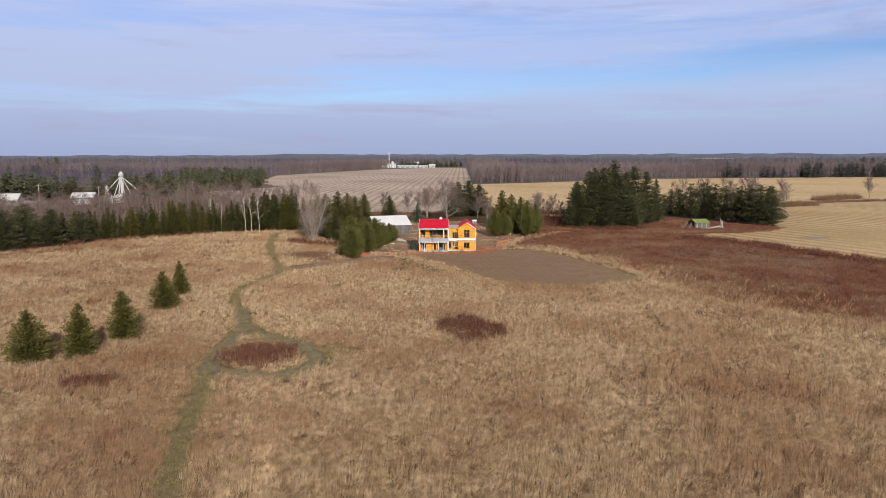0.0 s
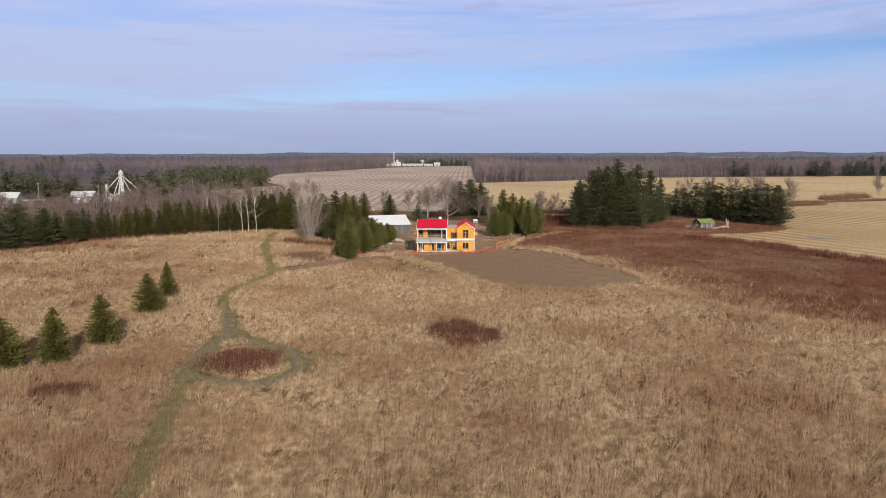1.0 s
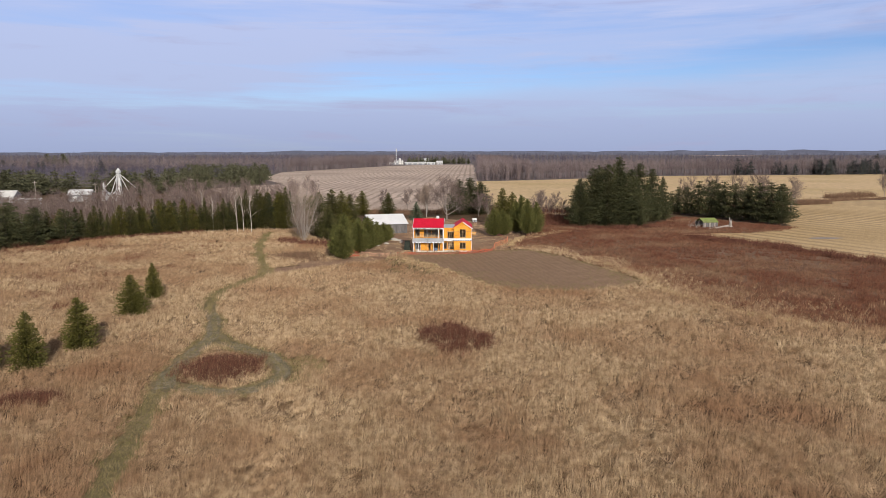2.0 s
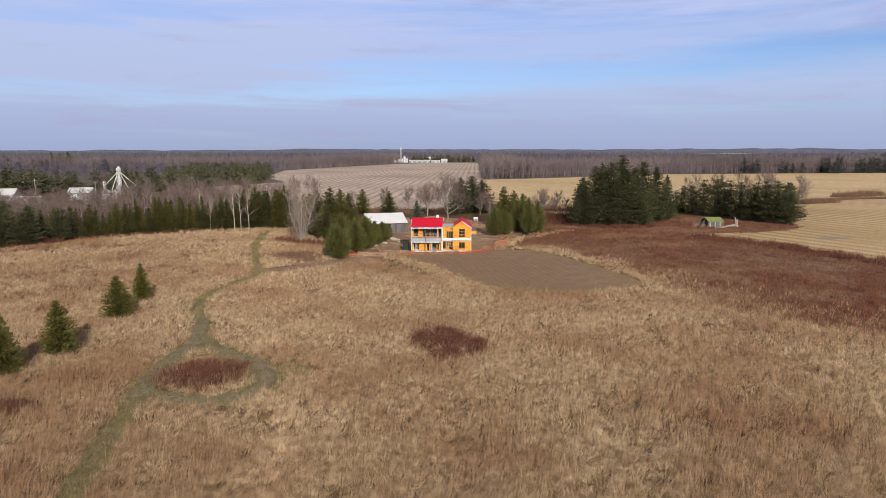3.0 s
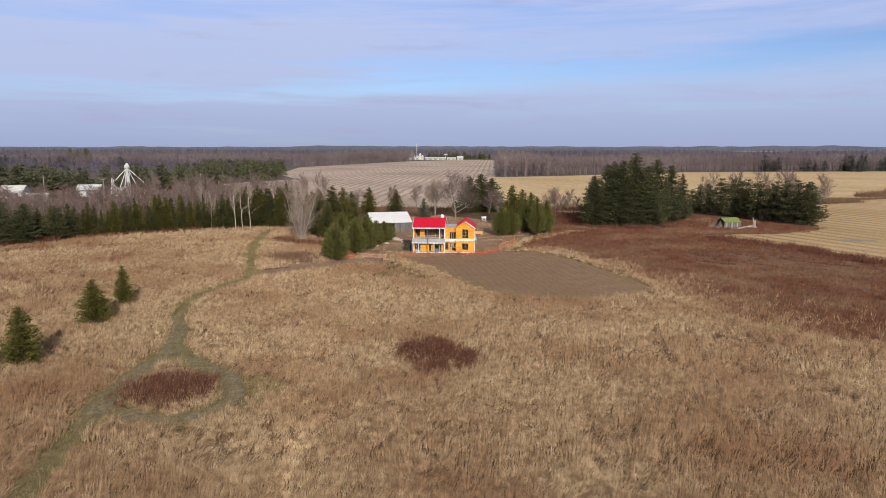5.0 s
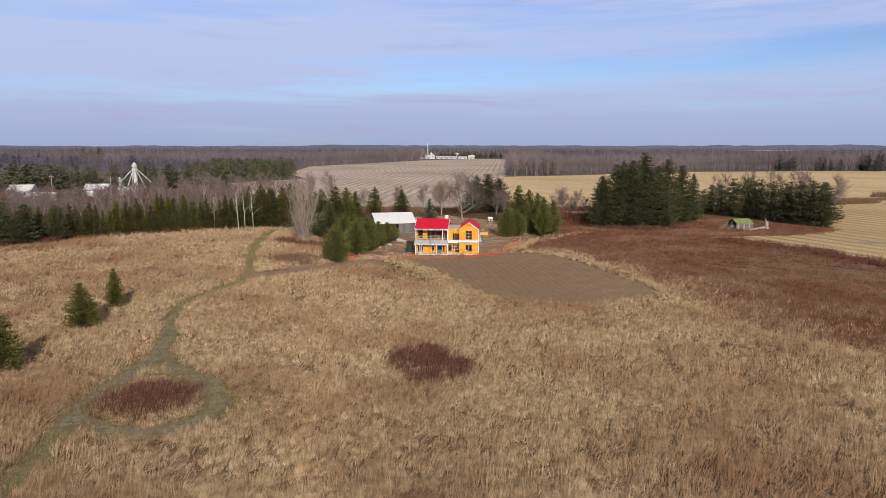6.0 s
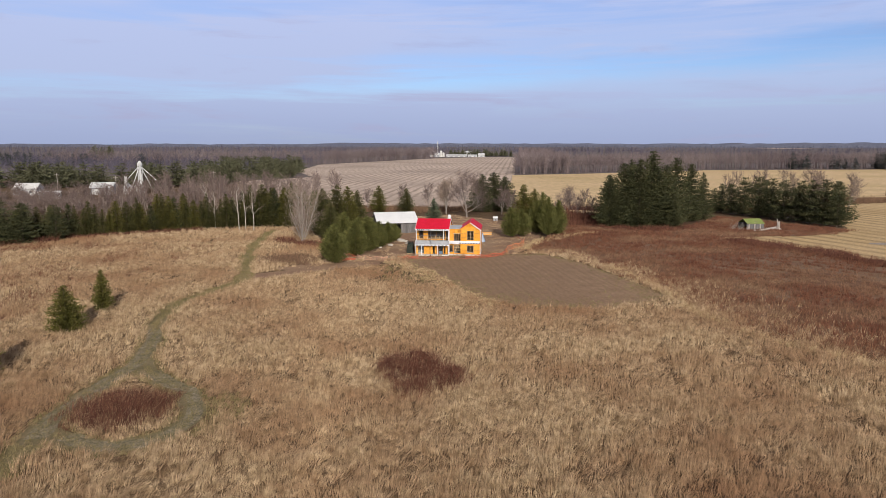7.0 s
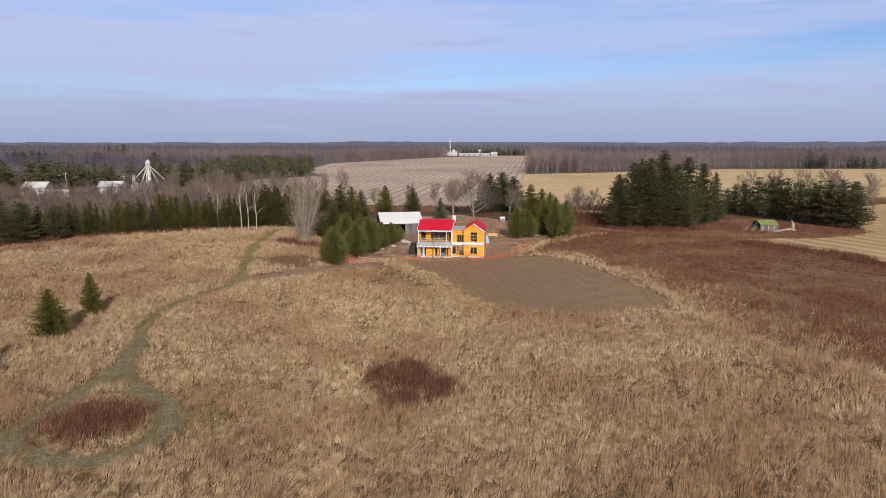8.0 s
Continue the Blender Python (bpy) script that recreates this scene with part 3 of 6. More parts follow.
def brush_rows():
    """Dark brush along the field edges."""
    rng = np.random.default_rng(9)
    for line, wide, tall, d, w, lab in (([(142, 292), (150, 296), (160, 301)], 5.0, 2.0, 20, 0.08, "tangle of bare grey-brown brush at a field edge"),
                                        ([(182, 332), (194, 340), (206, 347)], 5.5, 2.4, 18, 0.09, "tangle of bare grey-brown brush at a field edge"),
                                        ([(150, 302), (178, 318), (206, 330), (300, 336), (460, 350)], 3.2, 1.0, 14, 0.12, "low brown weeds along a field edge"),
                                        ([(66.5, 182), (73.5, 171.5), (78.5, 165.5), (81.5, 155), (89, 140), (98, 124)], 3.4, 1.15, 40, 0.07, "dark red-brown weeds along the stubble edge"),
                                        ([(17, 262), (60, 252), (104, 262), (150, 312)], 4.0, 2.0, 9, 0.14, "bare brush along a field edge"),
                                        ([(-64, 262), (-38, 250), (-12, 247), (8, 256), (14, 270)], 7.0, 1.7, 9, 0.10, "low brown brush before a stubble field"),
                                        ([(-100, 164), (-92, 173), (-80, 181.5), (-66, 191)], 2.2, 0.9, 30, 0.08, "brown weeds at the foot of the windbreak"),
                                        ([(-38.0, 172.5), (-33.0, 169.0), (-28.0, 167.5), (-24.5, 164.0)], 2.4, 1.3, 34, 0.07, "dark brown brush at the foot of a bare tree"),
                                        ([(-103, 158), (-97, 161), (-91, 168)], 2.6, 1.4, 26, 0.08, "dark red-brown weeds at the foot of pines"),
                                        ([(27, 210), (33, 216), (41, 205), (52, 203), (62, 208)], 3.0, 1.1, 24, 0.09, "dark weeds at the foot of the pines"),
                                        ([(23, 224), (31, 229), (39, 216)], 5.0, 3.2, 14, 0.10, "dense bare brush beside the pines")):
        x0, x1 = min(p[0] for p in line) - wide, max(p[0] for p in line) + wide
        y0, y1 = min(p[1] for p in line) - wide, max(p[1] for p in line) + wide
        x, y = scatter(rng, x0, x1, y0, y1, d)
        nd = near_line(line, x, y) + wide * 0.35 * fbm(x, y, 7, 51)
        keep = nd < wide * (0.5 + 0.5 * rng.random(len(x)))
        x, y = x[keep], y[keep]
        blades("field_brush", x, y, tall * (1 + 0.4 * fbm(x, y, 6, 52)), w, 0.3, BRAMBLE if lab.startswith(("tangle", "low brown")) else DOGWOOD, lab, "brush", 15, swirl=2.0)


brush_rows()


def stray_growth():
    """Dead weeds that darken the meadow's west side, sprouts on the plot's rim, and litter of grass in the yard."""
    rng = np.random.default_rng(19)
    x, y = scatter(rng, -118, -50, 100, 166, 16)
    keep = (fbm(x, y, 22.0, 71) + 0.5 * fbm(x, y, 5.0, 72) > 0.22 - 0.012 * np.maximum(-x - 70, 0)) & inside(MEADOW, x, y)
    x, y = x[keep], y[keep]
    blades("dead_weeds", x, y, 0.7, 0.075, 0.35, WEED, "scattered dead reddish-brown weeds in dry grass", "weeds", 17, swirl=4.0, tuft=8, loose=0.25)
    x, y = scatter(rng, -10, 40, 112, 164, 50)
    rim = near_line(PLOT + PLOT[:1], x, y) + 1.2 * fbm(x, y, 5, 73)
    keep = inside(PLOT, x, y) & (rng.random(len(x)) < 0.95 * np.exp(-np.maximum(rim, 0) / np.where(y < 132, 2.4, 1.0)) + 0.012)
    x, y = x[keep], y[keep]
    blades("rim_sprouts", x, y, 0.2, 0.07, 0.6, TURF, "short straw and green sprouts on the plot's rim", "grass", 18, swirl=3.0, tuft=5)
    x, y = scatter(rng, -11, 5, 126, 150, 40)
    keep = (np.hypot((x + 3.5) / 6.5, (y - 138) / 10.0) + 0.4 * fbm(x, y, 4, 35) < 1.1) & ~inside(PLOT, x, y) & (rng.random(len(x)) < 0.45 + 0.5 * fbm(x, y, 2.5, 36))
    x, y = x[keep], y[keep]
    blades("trodden_grass", x, y, 0.26, 0.07, 0.75, TURF, "short trodden greenish grass beside a tilled plot", "grass", 21, swirl=2.5, tuft=5, loose=0.25)
    x, y = scatter(rng, -24, 24, 140, 236, 14)
    keep = inside(YARD_AREA, x, y) & (fbm(x, y, 8.0, 74) + 0.7 * fbm(x, y, 2.5, 75) > 0.12) & ~((x > -6.5) & (x < 9.5) & (y > 155.5) & (y < 168))
    x, y = x[keep], y[keep]
    blades("yard_grass", x, y, 0.30, 0.075, 0.7, GRASS, "thin trodden grass and litter on yard earth", "grass", 20, swirl=3.0, tuft=5, loose=0.3)


stray_growth()


def straw_fringe():
    """Pale matted straw on the far side of the yard and down the plot's west rim."""
    rng = np.random.default_rng(37)
    for line, wide, tall, d in (([(16.6, 168.0), (19.0, 177.0), (25.0, 186.5), (34.0, 196.0)], 2.4, 0.6, 34), ([(-9.0, 147.8), (-3.0, 140.5), (1.5, 131.5), (5.5, 122.0), (10.0, 114.8)], 2.2, 0.45, 44)):
        x, y = scatter(rng, min(p[0] for p in line) - 3, max(p[0] for p in line) + 3, min(p[1] for p in line) - 3, max(p[1] for p in line) + 3, d)
        nd = near_line(line, x, y) + 1.6 * fbm(x, y, 4.0, 38)
        keep = nd < wide * rng.random(len(x)) ** 0.5
        x, y = x[keep], y[keep]
        blades("straw_fringe", x, y, tall, 0.075, 0.95, STRAW, "pale matted straw grass along bare earth", "grass", 39, wind=-0.6, swirl=2.0, tuft=6)


straw_fringe()


def maize_stubble():
    """Short pale stalks in drilled rows across the nearer stubble field."""
    rng = np.random.default_rng(23)
    x, y = scatter(rng, 64, 170, 110, 300, 7.0)
    s = 0.9 * x + 0.44 * y + 0.25 * fbm(x, y, 20, 81)
    keep = inside(CORN, x, y) & (np.hypot((x - 99) / 5.5, (y - 182) / 2.2) > 1) & (np.abs((s / 1.8) % 1.0 - 0.5) < 0.2)
    x, y = x[keep], y[keep]
    blades("maize_stubble", x, y, 0.24, 0.07, 0.6, STRAW, "short pale maize stalks left standing in rows", "stubble", 24, swirl=6.0)


def wheel_ruts():
    """Pairs of narrow tyre ruts pressed into the tilled plot."""
    d = Vector((0.2, -0.98))
    for k, (x, y, n) in enumerate(((9.0, 151.0, 32.0), (15.5, 148.0, 16.0), (21.0, 150.5, 22.0), (26.0, 143.0, 15.0), (3.0, 146.0, 12.0))):
        for side in (-0.85, 0.85):
            line = [(x + d.x * n * t / 8 - d.y * side + 0.1 * math.sin(t * 0.4 + k), y + d.y * n * t / 8 + d.x * side) for t in range(9)]
            sheet("wheel_rut", strip(line, 0.15 if k else 0.2), 0.036, RUT, "dark tyre rut pressed into tilled earth", "rut", 0.7, 0.16)


maize_stubble()
wheel_ruts()


def lodged_strip():
    """Pale grass flattened along an old wheel line at the meadow's edge."""
    rng = np.random.default_rng(29)
    line = [(31.0, 148.0), (33.5, 139.5), (36.0, 129.5), (37.6, 113.0), (40.2, 103.8), (44.5, 97.5), (50.0, 91.0)]
    x, y = scatter(rng, 28, 53, 88, 150, 60)
    keep = near_line(line, x, y) + 0.35 * fbm(x, y, 3.0, 91) < 0.75
    x, y = x[keep], y[keep]
    blades("lodged_grass", x, y, 0.75, 0.055, 0.95, STRAW, "pale grass flattened in a line beside dead weeds", "grass", 30, wind=-0.9, swirl=2.5, tuft=6)


lodged_strip()


# ---------------------------------------------------------------- trees
def needles(seed, h, r, tiers, per, clump, droop=0.25, power=0.85, base=0.03, belly=0.12, lift=0.0, thin=0.0, reach=1.65, fan=0.55, slim=0.25):
    """The crown of a conifer: sprays on tiers of branches, one small triangle each."""
    rng = np.random.default_rng(seed)
    pos, out, size = [], [], []
    lopsided = rng.uniform(0, 6.28)
    for k in range(tiers):
        f0 = base + (1 - base) * (k + rng.uniform(-0.3, 0.3)) / tiers
        f = min(max(f0, base), 0.985)
        prof = (1 - f) ** power * min(1.0, 0.62 + (f - base) / max(belly, 1e-3) * 0.38)
        for _ in range(max(3, int(per * (0.35 + 0.65 * prof)))):
            a = rng.uniform(0, 6.28)
            R = r * prof * rng.choice((0.55, 0.8, 0.95, 1.0, 1.08, 1.22)) * rng.uniform(0.92, 1.08) * (1 + 0.12 * math.cos(a - lopsided)) + 0.12 * clump
            if rng.random() < thin:
                continue
            m = max(2, int(reach * R / clump) + 1)
            s = (np.arange(m) + rng.uniform(0.2, 1.0, m)) / m * R
            fb = min(max(f0 + rng.normal(0, 0.55) / tiers, base), 0.985)
            z = fb * h - (droop + rng.normal(0, 0.10)) * s + lift * s * s / max(r, 0.1) + rng.normal(0, clump * 0.2, m)
            aa = a + rng.normal(0, fan * clump, m) / np.maximum(s, clump)
            pos.append(np.stack([np.cos(aa) * s, np.sin(aa) * s, np.maximum(z, 0.05)], 1))
            d = np.stack([np.cos(aa), np.sin(aa), np.full(m, -droop + 0.25 + lift)], 1) + rng.normal(0, 0.32, (m, 3))
            out.append(d)
            size.append(clump * rng.uniform(0.7, 1.35, m))
    # the leader
    m = 10
    z = np.linspace(0.88, 1.0, m) * h
    pos.append(np.stack([rng.normal(0, 0.05 * clump, m), rng.normal(0, 0.05 * clump, m), z], 1))
    out.append(np.stack([rng.normal(0, 0.5, m), rng.normal(0, 0.5, m), np.ones(m)], 1))
    size.append(np.full(m, clump * 0.8))
    p, d, s = np.concatenate(pos), np.concatenate(out), np.concatenate(size)
    d /= np.linalg.norm(d, axis=1)[:, None]
    rim = np.hypot(p[:, 0], p[:, 1])[:, None] + 0.05
    face = np.concatenate([p[:, :2] / rim * 0.8, np.full((len(p), 1), 0.55)], 1) + rng.normal(0, 0.3, d.shape)
    side = np.cross(d, face)
    side /= np.linalg.norm(side, axis=1)[:, None]
    n = len(p)
    v = np.empty((n, 4, 3), np.float32)
    v[:, 0] = p - d * s[:, None] * 0.35
    v[:, 1] = p + side * s[:, None] * slim + d * s[:, None] * 0.1
    v[:, 2] = p + d * s[:, None] * 0.75
    v[:, 3] = p - side * s[:, None] * slim + d * s[:, None] * 0.1
    v[:, :, 2] = np.maximum(v[:, :, 2], 0.02)
    return v.reshape(-1, 3), np.arange(n * 4).reshape(n, 4)


def tapered_trunk(h, r, seed=0, z0=0.0):
    bm = bmesh.new()
    rng = random.Random(seed)
    x = y = 0.0
    n = 4
    for k in range(n):
        nx, ny = x + rng.uniform(-0.01, 0.01) * h, y + rng.uniform(-0.01, 0.01) * h
        tube(bm, (x, y, z0 + h * k / n), (nx, ny, z0 + h * (k + 1) / n), r * (1 - 0.9 * k / n), r * (1 - 0.9 * (k + 1) / n), 6)
        x, y = nx, ny
    return bm


def conifer(name, seed, needle, label, category, group, h, r, **kw):
    """A conifer with a tapered trunk and a needled crown, standing at the origin."""
    t = thing(name, pose(0, 0, 0), label, category, group)
    part("trunk", tapered_trunk(h * 0.93, h * 0.016 + 0.04, seed), BARK, t)
    v, f = needles(seed, h, r, **kw)
    part("crown", mesh_of("crown", v, f, needle), needle, t)
    return t


def branch_out(rng, p, d, length, rad, depth, segs, spread, up, kids, crook):
    """Follows a limb and its forks; collects (from, to, radius, radius)."""
    steps = 3 if depth > 1 else 2
    for k in range(steps):
        d = (d + Vector((rng.gauss(0, crook), rng.gauss(0, crook), rng.gauss(0, crook) * 0.5 + up * 0.12))).normalized()
        q = p + d * length / steps
        r1 = rad * (1 - 0.22 * (k + 1) / steps * (1.6 if depth > 1 else 3.0))
        segs.append((p, q, rad, max(r1, 0.004), depth))
        p, rad = q, max(r1, 0.004)
        if depth > 0 and (k > 0 or depth < 3):
            for _ in range(kids):
                a = Vector((rng.gauss(0, 1), rng.gauss(0, 1), rng.gauss(0, 0.6)))
                a = (a - a.dot(d) * d).normalized()
                e = (d + a * spread * rng.uniform(0.6, 1.3)).normalized()
                branch_out(rng, p, e, length * rng.uniform(0.5, 0.8), rad * 0.55, depth - 1, segs, spread, up, kids, crook)


def bare_tree(name, seed, bark, twig, label, category, group, h, stems=1, spread=0.7, kids=3, depth=4, girth=0.017, low=0.3, fine=0.012, crook=0.12, lean=0.05, up=1.0, limb=0.28):
    """A leafless tree: stems that fork into limbs, and a crown of fine twigs."""
    rng = random.Random(seed)
    segs = []
    for k in range(stems):
        a = rng.uniform(0, 6.28)
        p = Vector((math.cos(a), math.sin(a), 0)) * (0.04 * (stems > 1) * rng.uniform(0.5, 1.4))
        d = Vector((math.cos(a) * lean * rng.uniform(0.3, 1.6), math.sin(a) * lean * rng.uniform(0.3, 1.6), 1)).normalized()
        hh = h * rng.uniform(0.8, 1.0) if stems > 1 else h
        rad, n = hh * girth * (1.0 if stems == 1 else 0.75), 7
        for i in range(n):
            d = (d + Vector((rng.gauss(0, crook * 0.35), rng.gauss(0, crook * 0.35), 0.12))).normalized()
            q = p + d * hh * 0.86 / n
            r1 = rad * (1 - 0.13)
            segs.append((p, q, rad, r1, 9))
            p, rad = q, r1
            f = (i + 1) / n
            if f > low:
                for _ in range(2 if f < 0.95 else 3):
                    a = rng.uniform(0, 6.28)
                    e = Vector((math.cos(a) * spread, math.sin(a) * spread, rng.uniform(0.35, 1.0) * up)).normalized()
                    branch_out(rng, p, e, hh * limb * (1.15 - 0.55 * f), rad * 0.55, depth - 2, segs, spread, up, kids, crook)
    # thick wood as rods, fine wood as slivers
    bv, bf, tv, tf = [], [], [], []
    for p, q, r0, r1, dep in segs:
        d = (q - p).normalized()
        s = d.cross(Vector((0.3, 0.2, 1)) if abs(d.z) < 0.9 else Vector((1, 0.2, 0))).normalized()
        t = d.cross(s)
        if dep >= 2:
            k = len(bv)
            for c, r in ((p, r0), (q, r1)):
                for j in range(4):
                    a = j * math.pi / 2
                    bv.append(c + (s * math.cos(a) + t * math.sin(a)) * r)
            bf += [(k + j, k + (j + 1) % 4, k + 4 + (j + 1) % 4, k + 4 + j) for j in range(4)]
        else:
            k = len(tv)
            w = max(r0, fine)
            a = rng.uniform(0, 3.14)
            u = s * math.cos(a) + t * math.sin(a)
            tv += [p - u * w, p + u * w, q]
            tf.append((k, k + 1, k + 2))
    tr = thing(name, pose(0, 0, 0), label, category, group)
    part("trunk", mesh_of("trunk", [tuple(v) for v in bv], bf, bark), bark, tr)
    part("crown", mesh_of("crown", [tuple(v) for v in tv], tf, twig), twig, tr)
    return tr


USED = set()


def plant(kinds, x, y, h, rng, wide=1.0):
    """Sets one of the given (tree, height) patterns at x, y, scaled to the height h. The first use takes the pattern itself."""
    tree, th = kinds[rng.randrange(len(kinds))]
    m = pose(x, y, 0, 0, 0, rng.uniform(0, 360))
    s = h / th
    ob = tree if tree not in USED else copy_thing(tree, m)
    USED.add(tree)
    ob.matrix_basis = m @ Matrix.Diagonal((s * wide, s * wide, s, 1))
    return ob


R = random.Random(21)

# lone spruces in the meadow
LONE = [(-44.2, 71.2, 5.9, 3.0, 31), (-40.0, 73.6, 6.1, 2.3, 32), (-38.3, 80.2, 6.1, 2.2, 33), (-40.2, 97.0, 5.6, 2.7, 34), (-41.6, 107.0, 5.6, 1.55, 35)]
for x, y, h, r, s in LONE:
    t = conifer("spruce", s, NEEDLE_SPRUCE, "young dark green spruce standing alone in dry grass", "tree", "lone spruces in the meadow", h, r,
                tiers=24, per=34, clump=0.24, droop=0.02, power=(0.62 if s == 33 else 0.74), belly=0.24, lift=0.16, reach=2.6, fan=1.1, slim=0.22)
    t.matrix_basis = pose(x, y, 0, 0, 0, s * 40)

HEDGE = [(conifer("hedge_conifer", 40 + k, (NEEDLE_HEDGE, NEEDLE_SPRUCE, NEEDLE_HEDGE, NEEDLE_HEDGE, NEEDLE_PINE)[k], "tall dark green conifer in a dense windbreak row", "tree", "windbreak row", 9.0, 2.3,
                  tiers=28, per=24, clump=0.32, droop=0.0, power=(0.75, 0.62, 0.9, 0.7, 0.8)[k], belly=0.10, lift=0.14, reach=2.2, fan=0.9, slim=0.22), 9.0) for k in range(5)]
HEDGE_LINE = [(-97, 166.5), (-89.6, 177), (-80.3, 184.1), (-70.3, 191.8), (-60.1, 198), (-53.2, 199.5), (-44.5, 202.5)]
for k, (x, y) in enumerate(smooth_line(HEDGE_LINE, 8)):
    f = k / 48
    plant(HEDGE, x + R.uniform(-0.5, 0.5), y + R.uniform(-0.7, 0.9), (7.2 + 3.2 * f) * R.uniform(0.72, 1.16), R, R.uniform(0.9, 1.3))
for x, y, h in ((-47.5, 204.5, 10.8), (-44.0, 205.5, 10.6), (-41.5, 204, 9.6), (-39.0, 203, 9.6), (-37.0, 200.5, 9.2), (-49.8, 203.0, 10.4), (-75, 190.5, 9.6), (-66, 197, 9.2)):
    plant(HEDGE, x, y, h, R)

CEDAR = [(conifer("cedar", 60 + k, NEEDLE_CEDAR, "bushy olive-green cedar growing down to the ground", "tree", "cedars round the house", 7.5, 3.3,
                  tiers=30, per=38, clump=0.27, droop=-0.30, power=0.72, belly=0.16, lift=0.2, reach=2.0, fan=0.8, slim=0.22), 7.5) for k in range(4)]
for x, y, h, w in ((-19.4, 146.0, 7.4, 0.95), (-21.4, 150.5, 6.2, 0.9), (-17.2, 154.5, 7.2, 1.05), (-16.0, 160.5, 7.4, 1.0), (-18.6, 164.5, 6.8, 1.0), (-14.6, 166.5, 5.7, 1.05), (-13.6, 172.5, 4.9, 1.1), (-12.8, 177.5, 4.0, 1.1),
                   (-22.5, 168, 7.4, 1.0), (-17.5, 172.5, 5.8, 1.0),
                   (14.0, 186.0, 7.2, 1.0), (16.6, 187.5, 6.8, 1.0), (23.0, 188.4, 9.6, 0.72), (25.6, 190.5, 8.6, 0.75), (20.4, 193.0, 8.6, 0.75), (22.0, 195.0, 10.2, 0.7)):
    plant(CEDAR, x, y, h, R, w)

DARK = [(conifer("dark_conifer", 70 + k, NEEDLE_SPRUCE if k == 1 else NEEDLE_HEDGE, "dark green conifer with a pointed crown", "tree", "conifers behind the house", 11.0, 3.9,
                 tiers=30, per=30, clump=0.36, droop=0.0, power=0.66, belly=0.16, lift=0.14, reach=2.0, fan=0.9, slim=0.22), 11.0) for k in range(3)]
for x, y, h in ((-31.6, 184, 11.6), (-29.0, 189, 12.2), (-26.4, 190, 11.6), (-24.6, 193, 10.4), (-28.0, 178, 9.0), (-35, 192, 10.5), (-27.9, 243, 8.6), (-18.8, 243, 7.9), (17.6, 205, 11.6), (20.6, 206, 10.4)):
    plant(DARK, x, y, h, R, 1.15 if y > 240 else 1.0)
t = conifer("blue_spruce", 80, NEEDLE_BLUE, "small blue-green spruce behind the house", "tree", "", 6.0, 2.5, tiers=22, per=20, clump=0.45, droop=0.12, power=0.8, belly=0.1, lift=0.1)
t.matrix_basis = pose(-8.4, 227, 0)

PINE = [(conifer("pine", 90 + k, NEEDLE_PINE, "tall dark pine with shaggy horizontal boughs", "tree", "tall pine clump", 19.0, 6.0,
                 tiers=(38, 34, 40, 36)[k], per=32, clump=0.44, droop=(0.10, 0.0, 0.14, 0.05)[k], power=(0.60, 0.52, 0.70, 0.56)[k], belly=0.16, lift=0.16, base=0.02, reach=2.2, fan=1.1, slim=0.22), 19.0) for k in range(4)]
for x, y, h, w in ((40.6, 208, 14.2, 1.1), (44.4, 209.5, 17.2, 1.1), (48.2, 207.5, 18.4, 1.1), (51.8, 209, 20.4, 1.05), (55.8, 210.5, 16.8, 1.05), (47.5, 216, 18.2, 1.0), (60.5, 219, 18.6, 0.9), (66.0, 224.5, 16.8, 0.9), (71.0, 230, 14.0, 0.95), (54.5, 221, 17.0, 1.0),
                   (5.6, 247, 12.4, 1.4), (9.4, 251, 12.8, 1.4), (13.0, 249, 11.6, 1.35), (41.6, 214.5, 13.6, 1.1), (57.5, 206.8, 9.0, 0.9)):
    plant(PINE, x, y, h, R, w)
GROVE = [(conifer("grove_pine", 100 + k, NEEDLE_PINE, "broad dark green pine in a low grove", "tree", "pine grove", 12.0, 4.8,
                  tiers=20, per=18, clump=0.42, droop=-0.06, power=0.50, belly=0.10, lift=0.08, base=0.05, reach=2.8, fan=1.5, slim=0.24), 12.0) for k in range(4)]
for x, y, h in ((83.5, 252, 9.4), (84.5, 246, 10.0), (87.5, 243, 11.8), (90, 238, 12.6), (92.5, 234, 12.0), (94, 229, 11.8), (96.5, 225, 11.2), (98.5, 221, 12.2), (100, 217, 12.6), (102, 213.5, 12.4), (94, 243, 11.4), (100, 231, 11.5), (104.5, 220, 12.0), (80.5, 250, 8.0)):
    plant(GROVE, x, y, h, R, 0.95)
for x, y, h in ((-98, 160, 10.5), (-103.5, 157, 10.8), (-108, 163, 11.0), (-101.5, 167, 10.0), (-113, 168, 11.0), (-95.5, 167.5, 8.6), (-118, 160, 11.5), (-93.5, 163.5, 9.4), (-90.5, 170.5, 8.2), (-99.5, 154.5, 9.8)):
    plant(GROVE, x, y, h, R, 1.1)
FAR_PINE = [(conifer("far_pine", 110 + k, NEEDLE_FAR_HAZED, "dark green pine in a far belt of trees", "tree", "far pine belt", 12.0, 5.2,
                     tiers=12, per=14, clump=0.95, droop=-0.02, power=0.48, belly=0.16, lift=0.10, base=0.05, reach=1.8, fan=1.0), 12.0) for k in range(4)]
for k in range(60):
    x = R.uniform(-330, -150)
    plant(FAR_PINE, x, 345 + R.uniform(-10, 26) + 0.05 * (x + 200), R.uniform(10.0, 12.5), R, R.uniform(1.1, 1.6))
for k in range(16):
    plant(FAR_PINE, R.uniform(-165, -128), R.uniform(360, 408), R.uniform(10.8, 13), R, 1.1)
